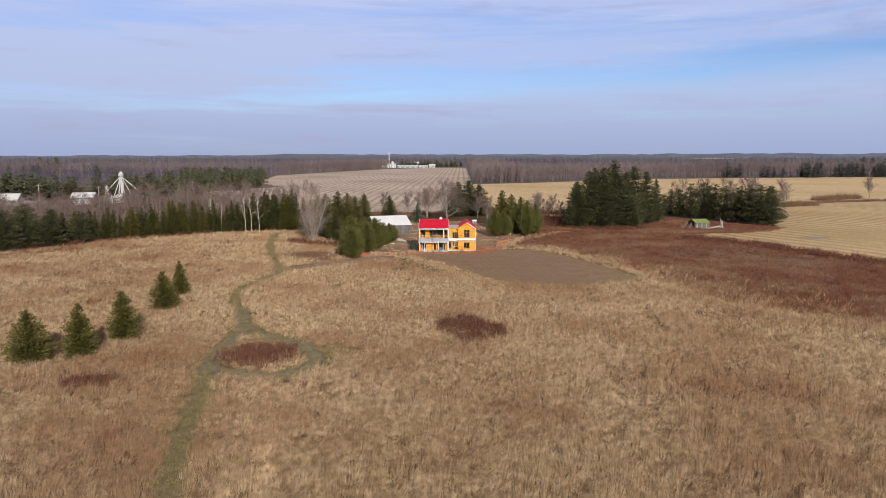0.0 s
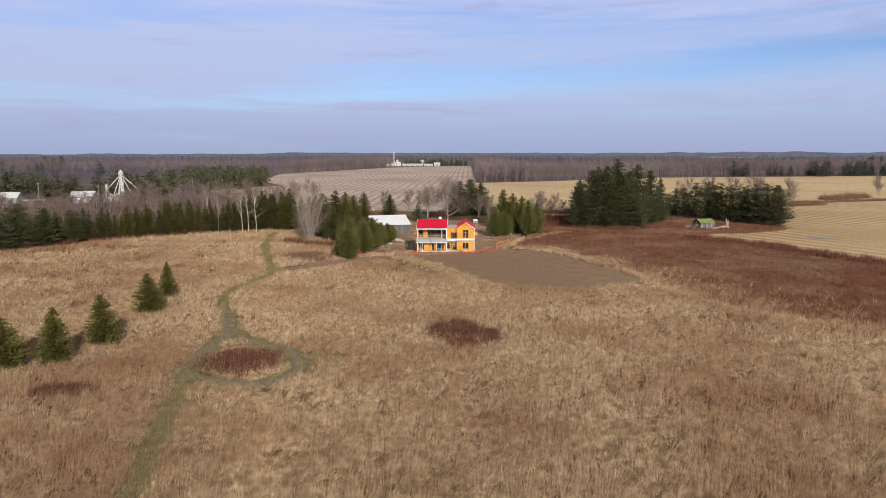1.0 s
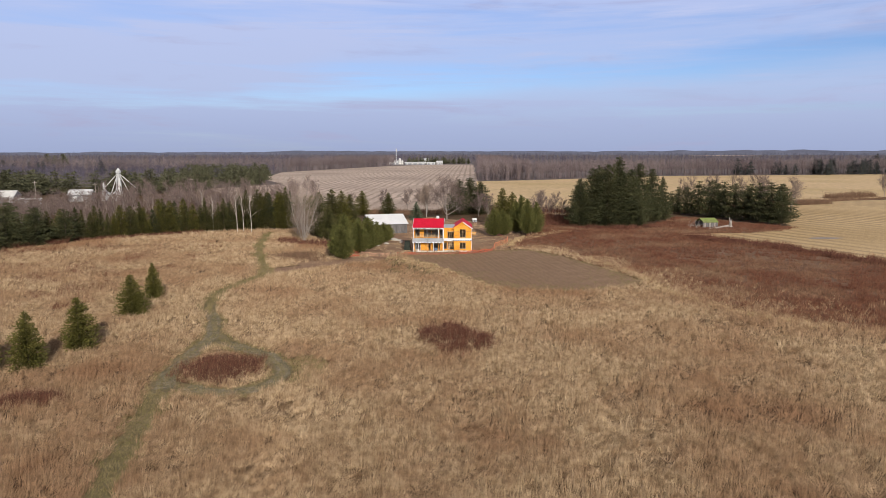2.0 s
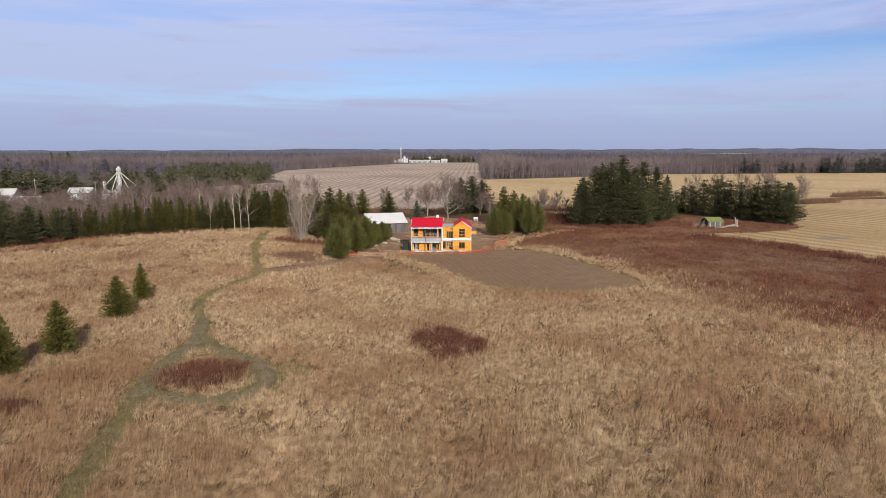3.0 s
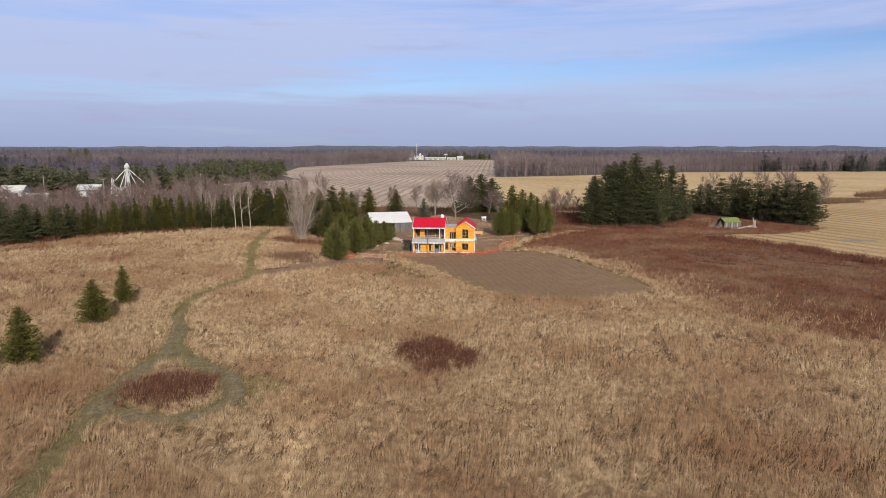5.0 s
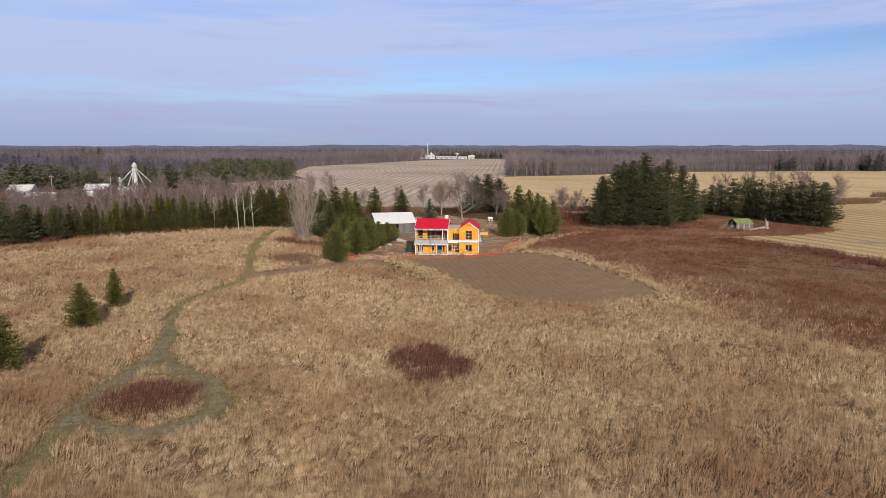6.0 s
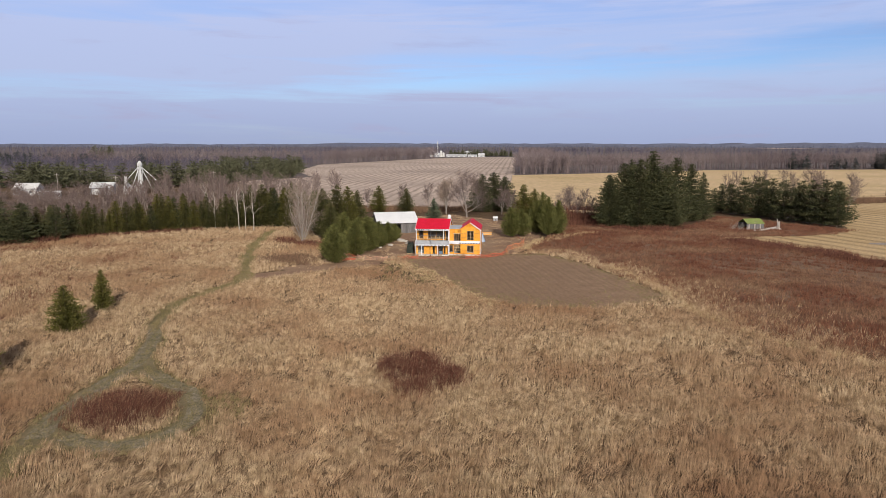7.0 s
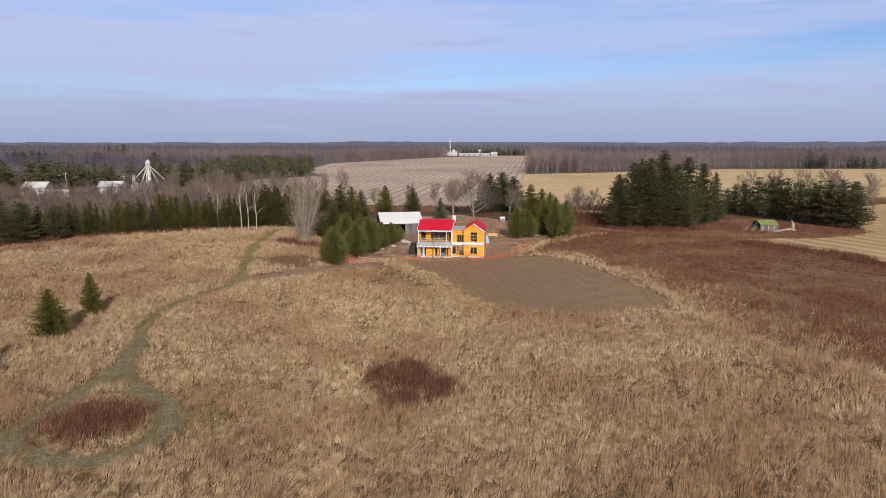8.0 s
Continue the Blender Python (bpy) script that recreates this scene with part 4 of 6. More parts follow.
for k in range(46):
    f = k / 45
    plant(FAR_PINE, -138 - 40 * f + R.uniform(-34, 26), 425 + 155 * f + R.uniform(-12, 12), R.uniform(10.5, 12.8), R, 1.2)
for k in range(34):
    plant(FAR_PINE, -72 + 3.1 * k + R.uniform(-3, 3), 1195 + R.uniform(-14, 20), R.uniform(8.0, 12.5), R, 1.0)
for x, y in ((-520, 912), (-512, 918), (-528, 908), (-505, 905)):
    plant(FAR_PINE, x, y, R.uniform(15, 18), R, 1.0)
EDGE_PINE = [(conifer("woodland_pine", 120 + k, NEEDLE_EDGE_HAZED, "dark blue-green pine at the edge of bare woods", "tree", "pines in the bare woods", 12.0, 4.2,
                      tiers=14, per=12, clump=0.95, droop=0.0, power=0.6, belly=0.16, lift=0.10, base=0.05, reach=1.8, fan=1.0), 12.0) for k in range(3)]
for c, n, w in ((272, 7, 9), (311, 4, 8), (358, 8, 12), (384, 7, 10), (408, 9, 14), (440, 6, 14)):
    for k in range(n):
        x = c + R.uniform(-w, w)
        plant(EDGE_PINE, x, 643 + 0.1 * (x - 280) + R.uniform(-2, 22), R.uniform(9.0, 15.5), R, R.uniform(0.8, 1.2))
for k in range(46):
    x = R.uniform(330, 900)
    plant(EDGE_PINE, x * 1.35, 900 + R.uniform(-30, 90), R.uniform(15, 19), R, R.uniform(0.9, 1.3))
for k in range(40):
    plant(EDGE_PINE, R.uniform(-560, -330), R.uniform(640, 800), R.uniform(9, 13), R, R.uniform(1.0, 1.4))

# leafless trees
x = bare_tree("many_stemmed_tree", 3, BARK_PALE, TWIG_TAN, "large leafless many-stemmed tree with a fine tan crown", "tree", "", 13.6, stems=8, spread=0.7, kids=3, depth=4, girth=0.0085, low=0.12, fine=0.010, lean=0.58, up=1.2, limb=0.24)
x.matrix_basis = pose(-32.7, 171.3, 0, 0, 0, 20)
x = bare_tree("pale_birch", 4, BARK_WHITE, TWIG_TAN, "slender leafless birch with pale stems", "tree", "", 10.8, stems=4, spread=0.6, kids=3, depth=4, girth=0.016, low=0.2, lean=0.22, up=1.3, fine=0.035, limb=0.3)
x.matrix_basis = pose(-5.6, 238, 0)
x = bare_tree("spreading_oak", 5, BARK_GREY, TWIG, "leafless spreading tree with a wide crown", "tree", "", 11.8, stems=1, spread=1.0, kids=3, depth=5, girth=0.022, low=0.12, up=0.8, crook=0.22, fine=0.022, limb=0.42)
x.matrix_basis = pose(1.4, 229.5, 0)
ASPEN = [(bare_tree("pale_aspen", 6 + k, BARK_WHITE, TWIG_TAN, "slender leafless tree with a pale trunk before the windbreak", "tree", "pale trunks at the windbreak", 11.0, stems=1, spread=0.7, kids=2, depth=4, girth=0.0115, low=0.36, up=1.1, fine=0.012, limb=0.22, lean=0.06), 11.0) for k in range(2)]
for a, b, h in ((-55.2, 191.5, 11.6), (-54.0, 192.8, 11.0), (-51.9, 192.8, 11.2), (-63.5, 196.0, 9.6), (-68.5, 203.0, 11.6)):
    plant(ASPEN, a, b, h, R)
SCRUB = [(bare_tree("bare_tree", 10 + k, BARK_GREY, TWIG, "leafless brown tree in a thicket", "tree", "leafless trees", 9.5, stems=2, spread=0.65, kids=3, depth=4, girth=0.013, low=0.15, fine=0.026, lean=0.2, up=1.1), 9.5) for k in range(4)]
for a, b, h in ((29, 228, 7.6), (31.5, 232, 9.0), (34, 226, 7.2), (36.5, 230, 8.5), (33, 238, 9.5), (38, 222, 7.0), (27, 222, 5.0), (99, 266, 14), (92, 270, 13), (114, 256, 14.5), (109, 262, 13), (122, 250, 13.5), (119, 262, 12.5),
                (211, 340, 12), (-13, 254, 9), (-9, 262, 8.5), (-22, 256, 8), (4, 255, 9.5), (12, 240, 9), (14.5, 226, 8.2), (-33, 250, 7.5), (-37, 184, 8.5), (-35, 196, 10)):
    plant(SCRUB, a, b, h, R)
THICKET = [(bare_tree("bare_tree", 20 + k, BARK_GREY, TWIG, "leafless brown tree in a thicket", "tree", "leafless trees", 9.5, stems=3, spread=0.6, kids=3, depth=3, girth=0.010, low=0.12, fine=0.052, lean=0.2, up=1.1, limb=0.3), 9.5) for k in range(5)]
for k in range(200):
    f = R.random()
    a = -58 - 150 * f
    b = 205 + 30 * (1 - f) + R.uniform(0, 1) ** 1.4 * 120 - 30 * f
    a += R.uniform(-6, 6)
    low = 0.62 if -0.72 < a / b < -0.5 and b < 318 else 1.0
    plant(THICKET, a, b, R.uniform(7.8, 10.6) * low, R, 1.15 / low)

for k in range(70):
    b = R.uniform(204, 285)
    plant(THICKET, b * R.uniform(-0.74, -0.46), b, R.uniform(4.5, 6.5), R, 1.6)


# ---------------------------------------------------------------- far woods
def wood_pattern(rng, twigs, w):
    """One far leafless tree of height 1, as slivers."""
    tri = []

    def sliver(p, q, width):
        d = q - p
        s = np.cross(d, rng.normal(0, 1, 3))
        s *= width / 2 / max(np.linalg.norm(s), 1e-6)
        tri.append([p - s, p + s, q])

    for a in (0.0, 1.57):
        s = np.array([math.cos(a), math.sin(a), 0]) * 0.011
        tri.append([-s, s, np.array([0, 0, 0.82])])
    for k in range(twigs):
        z = rng.uniform(0.3, 0.85)
        a = rng.uniform(0, 6.28)
        reach = rng.uniform(0.05, 0.2) * (1.25 - 0.6 * z)
        p = np.array([math.cos(a) * reach * 0.3, math.sin(a) * reach * 0.3, z * rng.uniform(0.85, 1)])
        q = p + np.array([math.cos(a) * reach, math.sin(a) * reach, rng.uniform(0.06, 0.2)])
        sliver(p, q, w * rng.uniform(0.6, 1.4))
    return np.array(tri)


def woodland(name, label, spots, hlo, hhi, twigs, w, seed, material=None):
    """A far wood of leafless trees, which nobody could count."""
    rng = np.random.default_rng(seed)
    pats = [wood_pattern(rng, twigs, w) for _ in range(6)]
    allv = []
    for x, y in spots:
        p = pats[rng.integers(6)]
        a, h = rng.uniform(0, 6.28), rng.uniform(hlo, hhi)
        c, s = math.cos(a), math.sin(a)
        v = p * h
        v = np.stack([v[..., 0] * c - v[..., 1] * s + x, v[..., 0] * s + v[..., 1] * c + y, v[..., 2]], -1)
        allv.append(v.reshape(-1, 3))
    v = np.concatenate(allv)
    return tagged(new(name, mesh_of(name, v, np.arange(len(v)).reshape(-1, 3), material or WOODS)), label, "woods", kind="stuff")


def along(line, rows, gap, step, seed, jit=2.0):
    """Spots in rows behind a line (further along y)."""
    rng = random.Random(seed)
    out = []
    for r in range(rows):
        for (x0, y0), (x1, y1) in zip(line, line[1:]):
            n = max(1, int(math.hypot(x1 - x0, y1 - y0) / step))
            for k in range(n):
                out.append((x0 + (x1 - x0) * k / n + rng.uniform(-jit, jit), y0 + (y1 - y0) * k / n + r * gap + rng.uniform(-jit, jit)))
    return out


def filled(x0, x1, y0, y1, n, seed, clear=()):
    rng = random.Random(seed)
    out = []
    while len(out) < n:
        x, y = rng.uniform(x0, x1), rng.uniform(y0, y1)
        if not any(inside(p, np.array([x]), np.array([y]))[0] for p in clear):
            out.append((x, y))
    return out


FIELDS = (BIG, GOLD, [(1000, 2300), (1300, 2300), (1500, 3700), (1170, 3700)])
EDGE_R = [(40, 1130), (30, 700), (24, 520), (81, 551), (190, 628), (400, 674), (760, 720)]
woodland("bare_woods", "edge of tall grey-brown leafless woods behind a cut field", along(EDGE_R[2:], 7, 7.0, 3.6, 1), 14.5, 18.5, 60, 0.008, 1)
woodland("bare_woods", "side of tall leafless woods along a long field", [(x + 4 + 8 * k, y) for k in range(5) for x, y in along(EDGE_R[:3], 1, 1, 5.0, 2 + k)], 15, 19, 50, 0.009, 2)
EDGE_L = [(-420, 640), (-175, 735), (-84, 1046)]
woodland("bare_woods", "edge of leafless woods beyond a stubble field", along(EDGE_L, 6, 8.0, 4.2, 5), 15, 19, 50, 0.009, 3)
# from here back the woods take the haze-tinted colours
woodland("bare_woods", "broad leafless woods in the distance", filled(-560, -150, 410, 800, 1500, 7, FIELDS), 8.5, 12.5, 36, 0.015, 4, WOODS_HAZED)
woodland("bare_woods", "distant purple-grey leafless woods tinted with haze, reaching the horizon", filled(-1500, -90, 800, 1900, 1500, 8, FIELDS) + filled(30, 1500, 760, 1900, 1500, 9, FIELDS) + along([(-500, 1420), (300, 1420)], 5, 16, 8, 11, 5), 13, 18, 34, 0.016, 5, WOODS_HAZED)
woodland("bare_woods", "farthest woods along the horizon", filled(-3200, 3200, 1900, 4600, 4200, 10, FIELDS[2:]), 12, 18, 26, 0.03, 6, WOODS_HAZE_BLUE)


def far_ridge():
    """Low wooded rise that closes the horizon."""
    rng = np.random.default_rng(14)
    a = np.linspace(radians(-75), radians(75), 240)
    top = 20 + 10 * np.sin(a) + 4.5 * fbm(a * 30, a * 0, 5.0, 61) + rng.normal(0, 1.6, len(a))
    verts, w = [], len(a)
    for d, k in ((4250, 0.0), (4420, 0.75), (4560, 1.0), (4800, 0.9)):
        verts += [(math.sin(t) * d, math.cos(t) * d, h * k) for t, h in zip(a, top)]
    i = (np.arange(3)[:, None] * w + np.arange(w - 1)[None, :]).ravel()
    faces = np.stack([i, i + 1, i + w + 1, i + w], 1)
    # the ridge's blue is air haze put into its base colour
    tagged(new("backdrop", mesh_of("backdrop", verts, faces, WOODS_HAZE_BLUE)), "low wooded ridge coloured haze blue, closing the horizon", "hills", kind="structure")


far_ridge()


# ---------------------------------------------------------------- the house under construction
ORANGE = mat("orange_sheathing", (0.72, 0.30, 0.03), (0.80, 0.37, 0.055), 0.7, 0.6, 0.002, 9.0, 0.10)
STUD = mat("pale_lumber", (0.52, 0.36, 0.20), (0.62, 0.45, 0.27), 1.5, 0.75, 0.002, 12, stretch=(1, 1, 0.2))
RED_ROOF = mat("red_roof_underlay", (0.54, 0.007, 0.028), (0.60, 0.010, 0.04), 0.6, 0.6, 0.003, 5)
WRAP = mat("white_house_wrap", (0.66, 0.66, 0.68), (0.76, 0.76, 0.77), 0.9, 0.5, 0.002)
GREY_SHEET = mat("grey_roof_membrane", (0.34, 0.35, 0.37), (0.43, 0.44, 0.46), 0.8, 0.45, 0.003)
CONCRETE = mat("pale_concrete", (0.52, 0.49, 0.45), (0.62, 0.59, 0.54), 1.2, 0.85, 0.004)
DARK_FRAME = mat("dark_window_frame", (0.035, 0.035, 0.04), (0.05, 0.05, 0.055), 2.0, 0.45)
STEEL = mat("grey_steel", (0.16, 0.17, 0.19), (0.22, 0.23, 0.25), 2.0, 0.4, metal=0.6)
INK = mat("printed_ink", (0.06, 0.07, 0.10), (0.08, 0.09, 0.12), 2.0, 0.7)
INSIDE = mat("raw_interior_board", (0.16, 0.12, 0.085), (0.22, 0.17, 0.12), 0.8, 0.9)
BLUE = mat("blue_tarp", (0.10, 0.15, 0.24), (0.15, 0.22, 0.33), 1.5, 0.4, 0.01, 4)
GLASS = bpy.data.materials.new("window_glass")
GLASS.use_nodes = True
GLASS.node_tree.nodes["Principled BSDF"].inputs["Base Color"].default_value = (0.9, 0.94, 0.95, 1)
GLASS.node_tree.nodes["Principled BSDF"].inputs["Roughness"].default_value = 0.02
GLASS.node_tree.nodes["Principled BSDF"].inputs["Transmission Weight"].default_value = 1.0
GLASS.node_tree.nodes["Principled BSDF"].inputs["IOR"].default_value = 1.45


def cut_rects(x0, x1, z0, z1, holes):
    """A rectangle less the holes, as smaller rectangles."""
    xs = sorted({x0, x1, *[min(max(v, x0), x1) for h in holes for v in h[:2]]})
    zs = sorted({z0, z1, *[min(max(v, z0), z1) for h in holes for v in h[2:]]})
    out = []
    for a, b in zip(xs, xs[1:]):
        run = None
        for c, d in zip(zs, zs[1:]):
            solid = not any(h[0] < (a + b) / 2 < h[1] and h[2] < (c + d) / 2 < h[3] for h in holes)
            if solid and run:
                run[3] = d
            elif solid:
                run = [a, b, c, d]
                out.append(run)
            else:
                run = None
    return out


def sheathed_wall(parent, x0, x1, z0, z1, y, holes=(), thick=0.16, name="wall", gable=None):
    """A stud wall with openings through it, covered with separate orange boards."""
    bm = bmesh.new()
    for a, b, c, d in cut_rects(x0, x1, z0, z1, holes):
        box(bm, a, b, y, y + thick, c, d)
    if gable:
        prism(bm, [(x0, y, z1), (x1, y, z1), ((x0 + x1) / 2, y, gable)], (0, thick, 0))
    w = part(name, bm, INSIDE, parent)
    nx, nz = max(1, round((x1 - x0) / 1.22)), max(1, round((z1 - z0) / 0.85))
    for i in range(nx):
        for j in range(nz):
            a, b = x0 + (x1 - x0) * i / nx, x0 + (x1 - x0) * (i + 1) / nx
            c, d = z0 + (z1 - z0) * j / nz, z0 + (z1 - z0) * (j + 1) / nz
            near = [h for h in holes if h[0] < b and h[1] > a and h[2] < d and h[3] > c]
            bits = cut_rects(a + 0.014, b - 0.014, c + 0.02, d - 0.02, near)
            if bits:
                bm = bmesh.new()
                for p, q, r, s in bits:
                    box(bm, p, q, y - 0.014, y - 0.002, r, s)
                part("sheathing_board", bm, ORANGE, w)
    if gable:
        n = 3
        for j in range(n):
            f0, f1 = j / n, (j + 1) / n
            h, c = (x1 - x0) / 2, (x0 + x1) / 2
            bm = prism(bmesh.new(), [(c - h * (1 - f0), y - 0.014, z1 + (gable - z1) * f0 + 0.006), (c + h * (1 - f0), y - 0.014, z1 + (gable - z1) * f0 + 0.006),
                                     (c + h * (1 - f1) + 0.001, y - 0.014, z1 + (gable - z1) * f1), (c - h * (1 - f1) - 0.001, y - 0.014, z1 + (gable - z1) * f1)], (0, 0.012, 0))
            part("sheathing_board", bm, ORANGE, w)
    return w


def window_unit(parent, x0, x1, z0, z1, y, bars_x=1, bars_z=0, frame_mat=None, name="window"):
    """A window set in its opening: frame, glazing bars, and panes between."""
    f = 0.06
    bm = bmesh.new()
    box(bm, x0, x1, y, y + 0.09, z0, z0 + f)
    box(bm, x0, x1, y, y + 0.09, z1 - f, z1)
    box(bm, x0, x0 + f, y, y + 0.09, z0 + f, z1 - f)
    box(bm, x1 - f, x1, y, y + 0.09, z0 + f, z1 - f)
    for k in range(bars_x):
        c = x0 + (x1 - x0) * (k + 1) / (bars_x + 1)
        box(bm, c - 0.035, c + 0.035, y + 0.005, y + 0.08, z0 + f, z1 - f)
    for k in range(bars_z):
        c = z0 + (z1 - z0) * (k + 1) / (bars_z + 1)
        box(bm, x0 + f, x1 - f, y + 0.01, y + 0.075, c - 0.03, c + 0.03)
    w = part(name, bm, frame_mat or DARK_FRAME, parent)
    for i in range(bars_x + 1):
        a = x0 + (x1 - x0) * i / (bars_x + 1)
        p = part("pane", box(bmesh.new(), a + 0.05, a + (x1 - x0) / (bars_x + 1) - 0.05, y + 0.04, y + 0.048, z0 + 0.05, z1 - 0.05), GLASS, w)
        p.visible_shadow = False
    return w


def house():
    h = thing("house", pose(-5.45, 157.4, 0, 0, 0, -0.6), "two-storey house under construction, orange sheathing and red roof", "house")
    A, B, C, D = 6.65, 8.95, 12.92, 8.0
    part("foundation", box(bmesh.new(), -0.1, A + 0.05, -0.95, D, 0, 0.22, 0.02), CONCRETE, h, "pale concrete slab")
    part("foundation", box(bmesh.new(), A + 0.06, C + 0.05, -0.08, D + 0.4, 0, 0.24, 0.02), CONCRETE, h)
    # ground floor of the porch wing
    low = [(0.35, 1.6, 0.3, 2.0), (3.35, 3.8, 0.25, 2.05), (4.5, 5.45, 0.25, 2.05), (5.6, 5.95, 0.3, 2.05)]
    sheathed_wall(h, 0.0, A, 0.22, 2.75, 0.0, low)
    window_unit(h, 0.35, 1.6, 0.3, 2.0, 0.05, 2, 0, WRAP)
    window_unit(h, 3.35, 3.8, 0.25, 2.05, 0.05, 0, 0)
    window_unit(h, 4.5, 5.45, 0.25, 2.05, 0.05, 1, 0)
    window_unit(h, 5.6, 5.95, 0.3, 2.05, 0.05, 0, 0)
    part("tarp", box(bmesh.new(), 4.62, 5.3, -0.12, -0.05, 0.25, 0.85, 0.02), BLUE, h, "blue sheet hung in the opening")
    # upper floor of the porch wing stands back behind an open gallery
    up = [(0.35, 1.3, 3.1, 4.9), (2.3, 4.0, 3.05, 4.9), (4.05, 5.75, 3.05, 4.9), (5.85, 6.5, 2.95, 4.95)]
    sheathed_wall(h, 0.0, A, 2.9, 5.1, 1.5, up)
    window_unit(h, 0.35, 1.3, 3.1, 4.9, 1.55, 1, 0)
    window_unit(h, 2.3, 4.0, 3.05, 4.9, 1.55, 1, 1)
    window_unit(h, 4.05, 5.75, 3.05, 4.9, 1.55, 1, 1)
    part("deck", box(bmesh.new(), -0.05, A, -0.1, 1.5, 2.77, 2.89, 0.01), GREY_SHEET, h)
    bm = prism(bmesh.new(), [(-0.15, -1.05, 2.22), (-0.15, -1.05, 2.34), (-0.15, -0.02, 2.95), (-0.15, -0.02, 2.76)], (A + 0.2, 0, 0))
    part("porch_roof", bm, GREY_SHEET, h, "grey membrane porch roof")
    band = part("fascia", box(bmesh.new(), -0.15, A + 0.05, -1.10, -1.06, 2.06, 2.26), WRAP, h, "white wrap band with dark printed marks")
    for k in range(9):
        a = 0.25 + k * 0.72
        part("printed_bar", box(bmesh.new(), a, a + 0.34, -1.112, -1.104, 2.11, 2.20), INK, band)
    band = part("fascia", box(bmesh.new(), -0.1, A + 0.05, -0.26, -0.2, 5.02, 5.40), WRAP, h, "white wrap band with dark printed marks")
    for a in (0.25, 0.62, 1.05, 1.45, 2.05, 2.45, 3.7, 4.15, 4.75, 5.2, 5.75):
        part("printed_bar", box(bmesh.new(), a, a + 0.27, -0.276, -0.264, 5.13, 5.27), INK, band)
    part("soffit", box(bmesh.new(), -0.1, A + 0.05, -0.19, 1.48, 5.06, 5.12), WRAP, h)
    for a in (0.0, 1.15, 4.4, A - 0.12):
        part("post", box(bmesh.new(), a, a + 0.12, -0.98, -0.86, 0.22, 2.2, 0.01), WRAP, h, "white porch post")
    for a in (0.0, 5.5, A - 0.14):
        part("post", box(bmesh.new(), a, a + 0.12, -0.14, -0.02, 2.95, 5.04, 0.01), WRAP, h)
    part("post", tube(bmesh.new(), (3.12, -1.14, 0.0), (3.12, -1.14, 5.3), 0.05, 0.05, 8), STEEL, h, "grey steel prop")
    for z in (3.32, 3.62, 3.92):
        part("rail", box(bmesh.new(), 0.13, A - 0.15, -0.10, -0.05, z, z + 0.06), STUD if z < 3.9 else STEEL, h)
    for k in range(7):
        part("baluster", box(bmesh.new(), 0.7 + k * 0.8, 0.76 + k * 0.8, -0.05, 0.0, 2.95, 3.92), STUD, h)
    # middle bay
    mid = [(A + 0.06, A + 0.72, 0.55, 1.98), (A + 0.95, B + 0.05, 0.4, 1.98), (A + 0.95, B + 0.05, 2.35, 4.35)]
    sheathed_wall(h, A, B, 0.24, 5.3, 0.55, mid)
    window_unit(h, A + 0.06, A + 0.72, 0.55, 1.98, 0.62, 1)
    for x in (A + 0.95, A + 1.35, A + 1.8, B - 0.06):
        part("stud", box(bmesh.new(), x, x + 0.09, 0.3, 0.39, 0.4 if x < A + 1.7 else 1.2, 4.4), STUD, h, "bare timber stud")
    for z in (1.0, 1.55, 2.15, 2.85, 4.36):
        part("brace", box(bmesh.new(), A + 0.85, B + 0.06, 0.2, 0.29, z, z + 0.09), STUD, h)
    bm = prism(bmesh.new(), [(A + 1.0, 0.16, 0.5), (A + 1.12, 0.16, 0.5), (A + 2.1, 0.16, 2.8), (A + 1.98, 0.16, 2.8)], (0, 0.04, 0))
    part("brace", bm, STUD, h)
    bm = prism(bmesh.new(), [(A - 0.1, 0.35, 5.3), (A - 0.1, 0.35, 5.42), (A - 0.1, 3.6, 5.72), (A - 0.1, 3.6, 5.3)], (B - A + 0.25, 0, 0))
    part("flat_roof", bm, GREY_SHEET, h, "pale grey low roof between the wings")
    # gable wing
    gw = [(B + 1.3, B + 2.65, 0.6, 2.05), (B + 1.3, B + 2.65, 3.1, 5.0)]
    sheathed_wall(h, B, C, 0.24, 5.35, 0.0, gw, gable=6.48)
    window_unit(h, B + 1.3, B + 2.65, 0.6, 2.05, 0.05, 1, 0, STUD)
    window_unit(h, B + 1.3, B + 2.65, 3.1, 5.0, 0.05, 1, 2, STUD)
    band = part("ledger", box(bmesh.new(), A + 0.1, C, -0.20, -0.02, 2.40, 2.98, 0.01), WRAP, h, "white wrapped ledger with dark printed marks")
    for k in range(8):
        a = A + 2.1 + k * 0.55
        part("printed_bar", box(bmesh.new(), a, a + 0.3, -0.214, -0.206, 2.44, 2.60), INK, band)
    part("corner_post", box(bmesh.new(), A - 0.03, A + 0.10, -0.1, 0.03, 0.24, 5.02), WRAP, h)
    part("corner_trim", box(bmesh.new(), C - 0.05, C + 0.04, -0.05, 0.05, 0.24, 5.3), WRAP, h)
    # side and back walls, and the floors between
    bm = bmesh.new()
    box(bm, 0.0, 0.15, 0.17, D, 0.22, 2.75)
    box(bm, 0.0, 0.15, 1.67, D, 2.9, 5.1)
    part("side_wall", bm, ORANGE, h)
    part("side_wall", box(bmesh.new(), C - 0.15, C, 0.17, D, 0.24, 5.35), ORANGE, h)
    part("back_wall", box(bmesh.new(), 0.16, C - 0.16, D - 0.15, D, 0.24, 5.1), ORANGE, h)
    part("floor_deck", box(bmesh.new(), 0.16, C - 0.16, 1.66, D - 0.16, 2.6, 2.75), INSIDE, h)
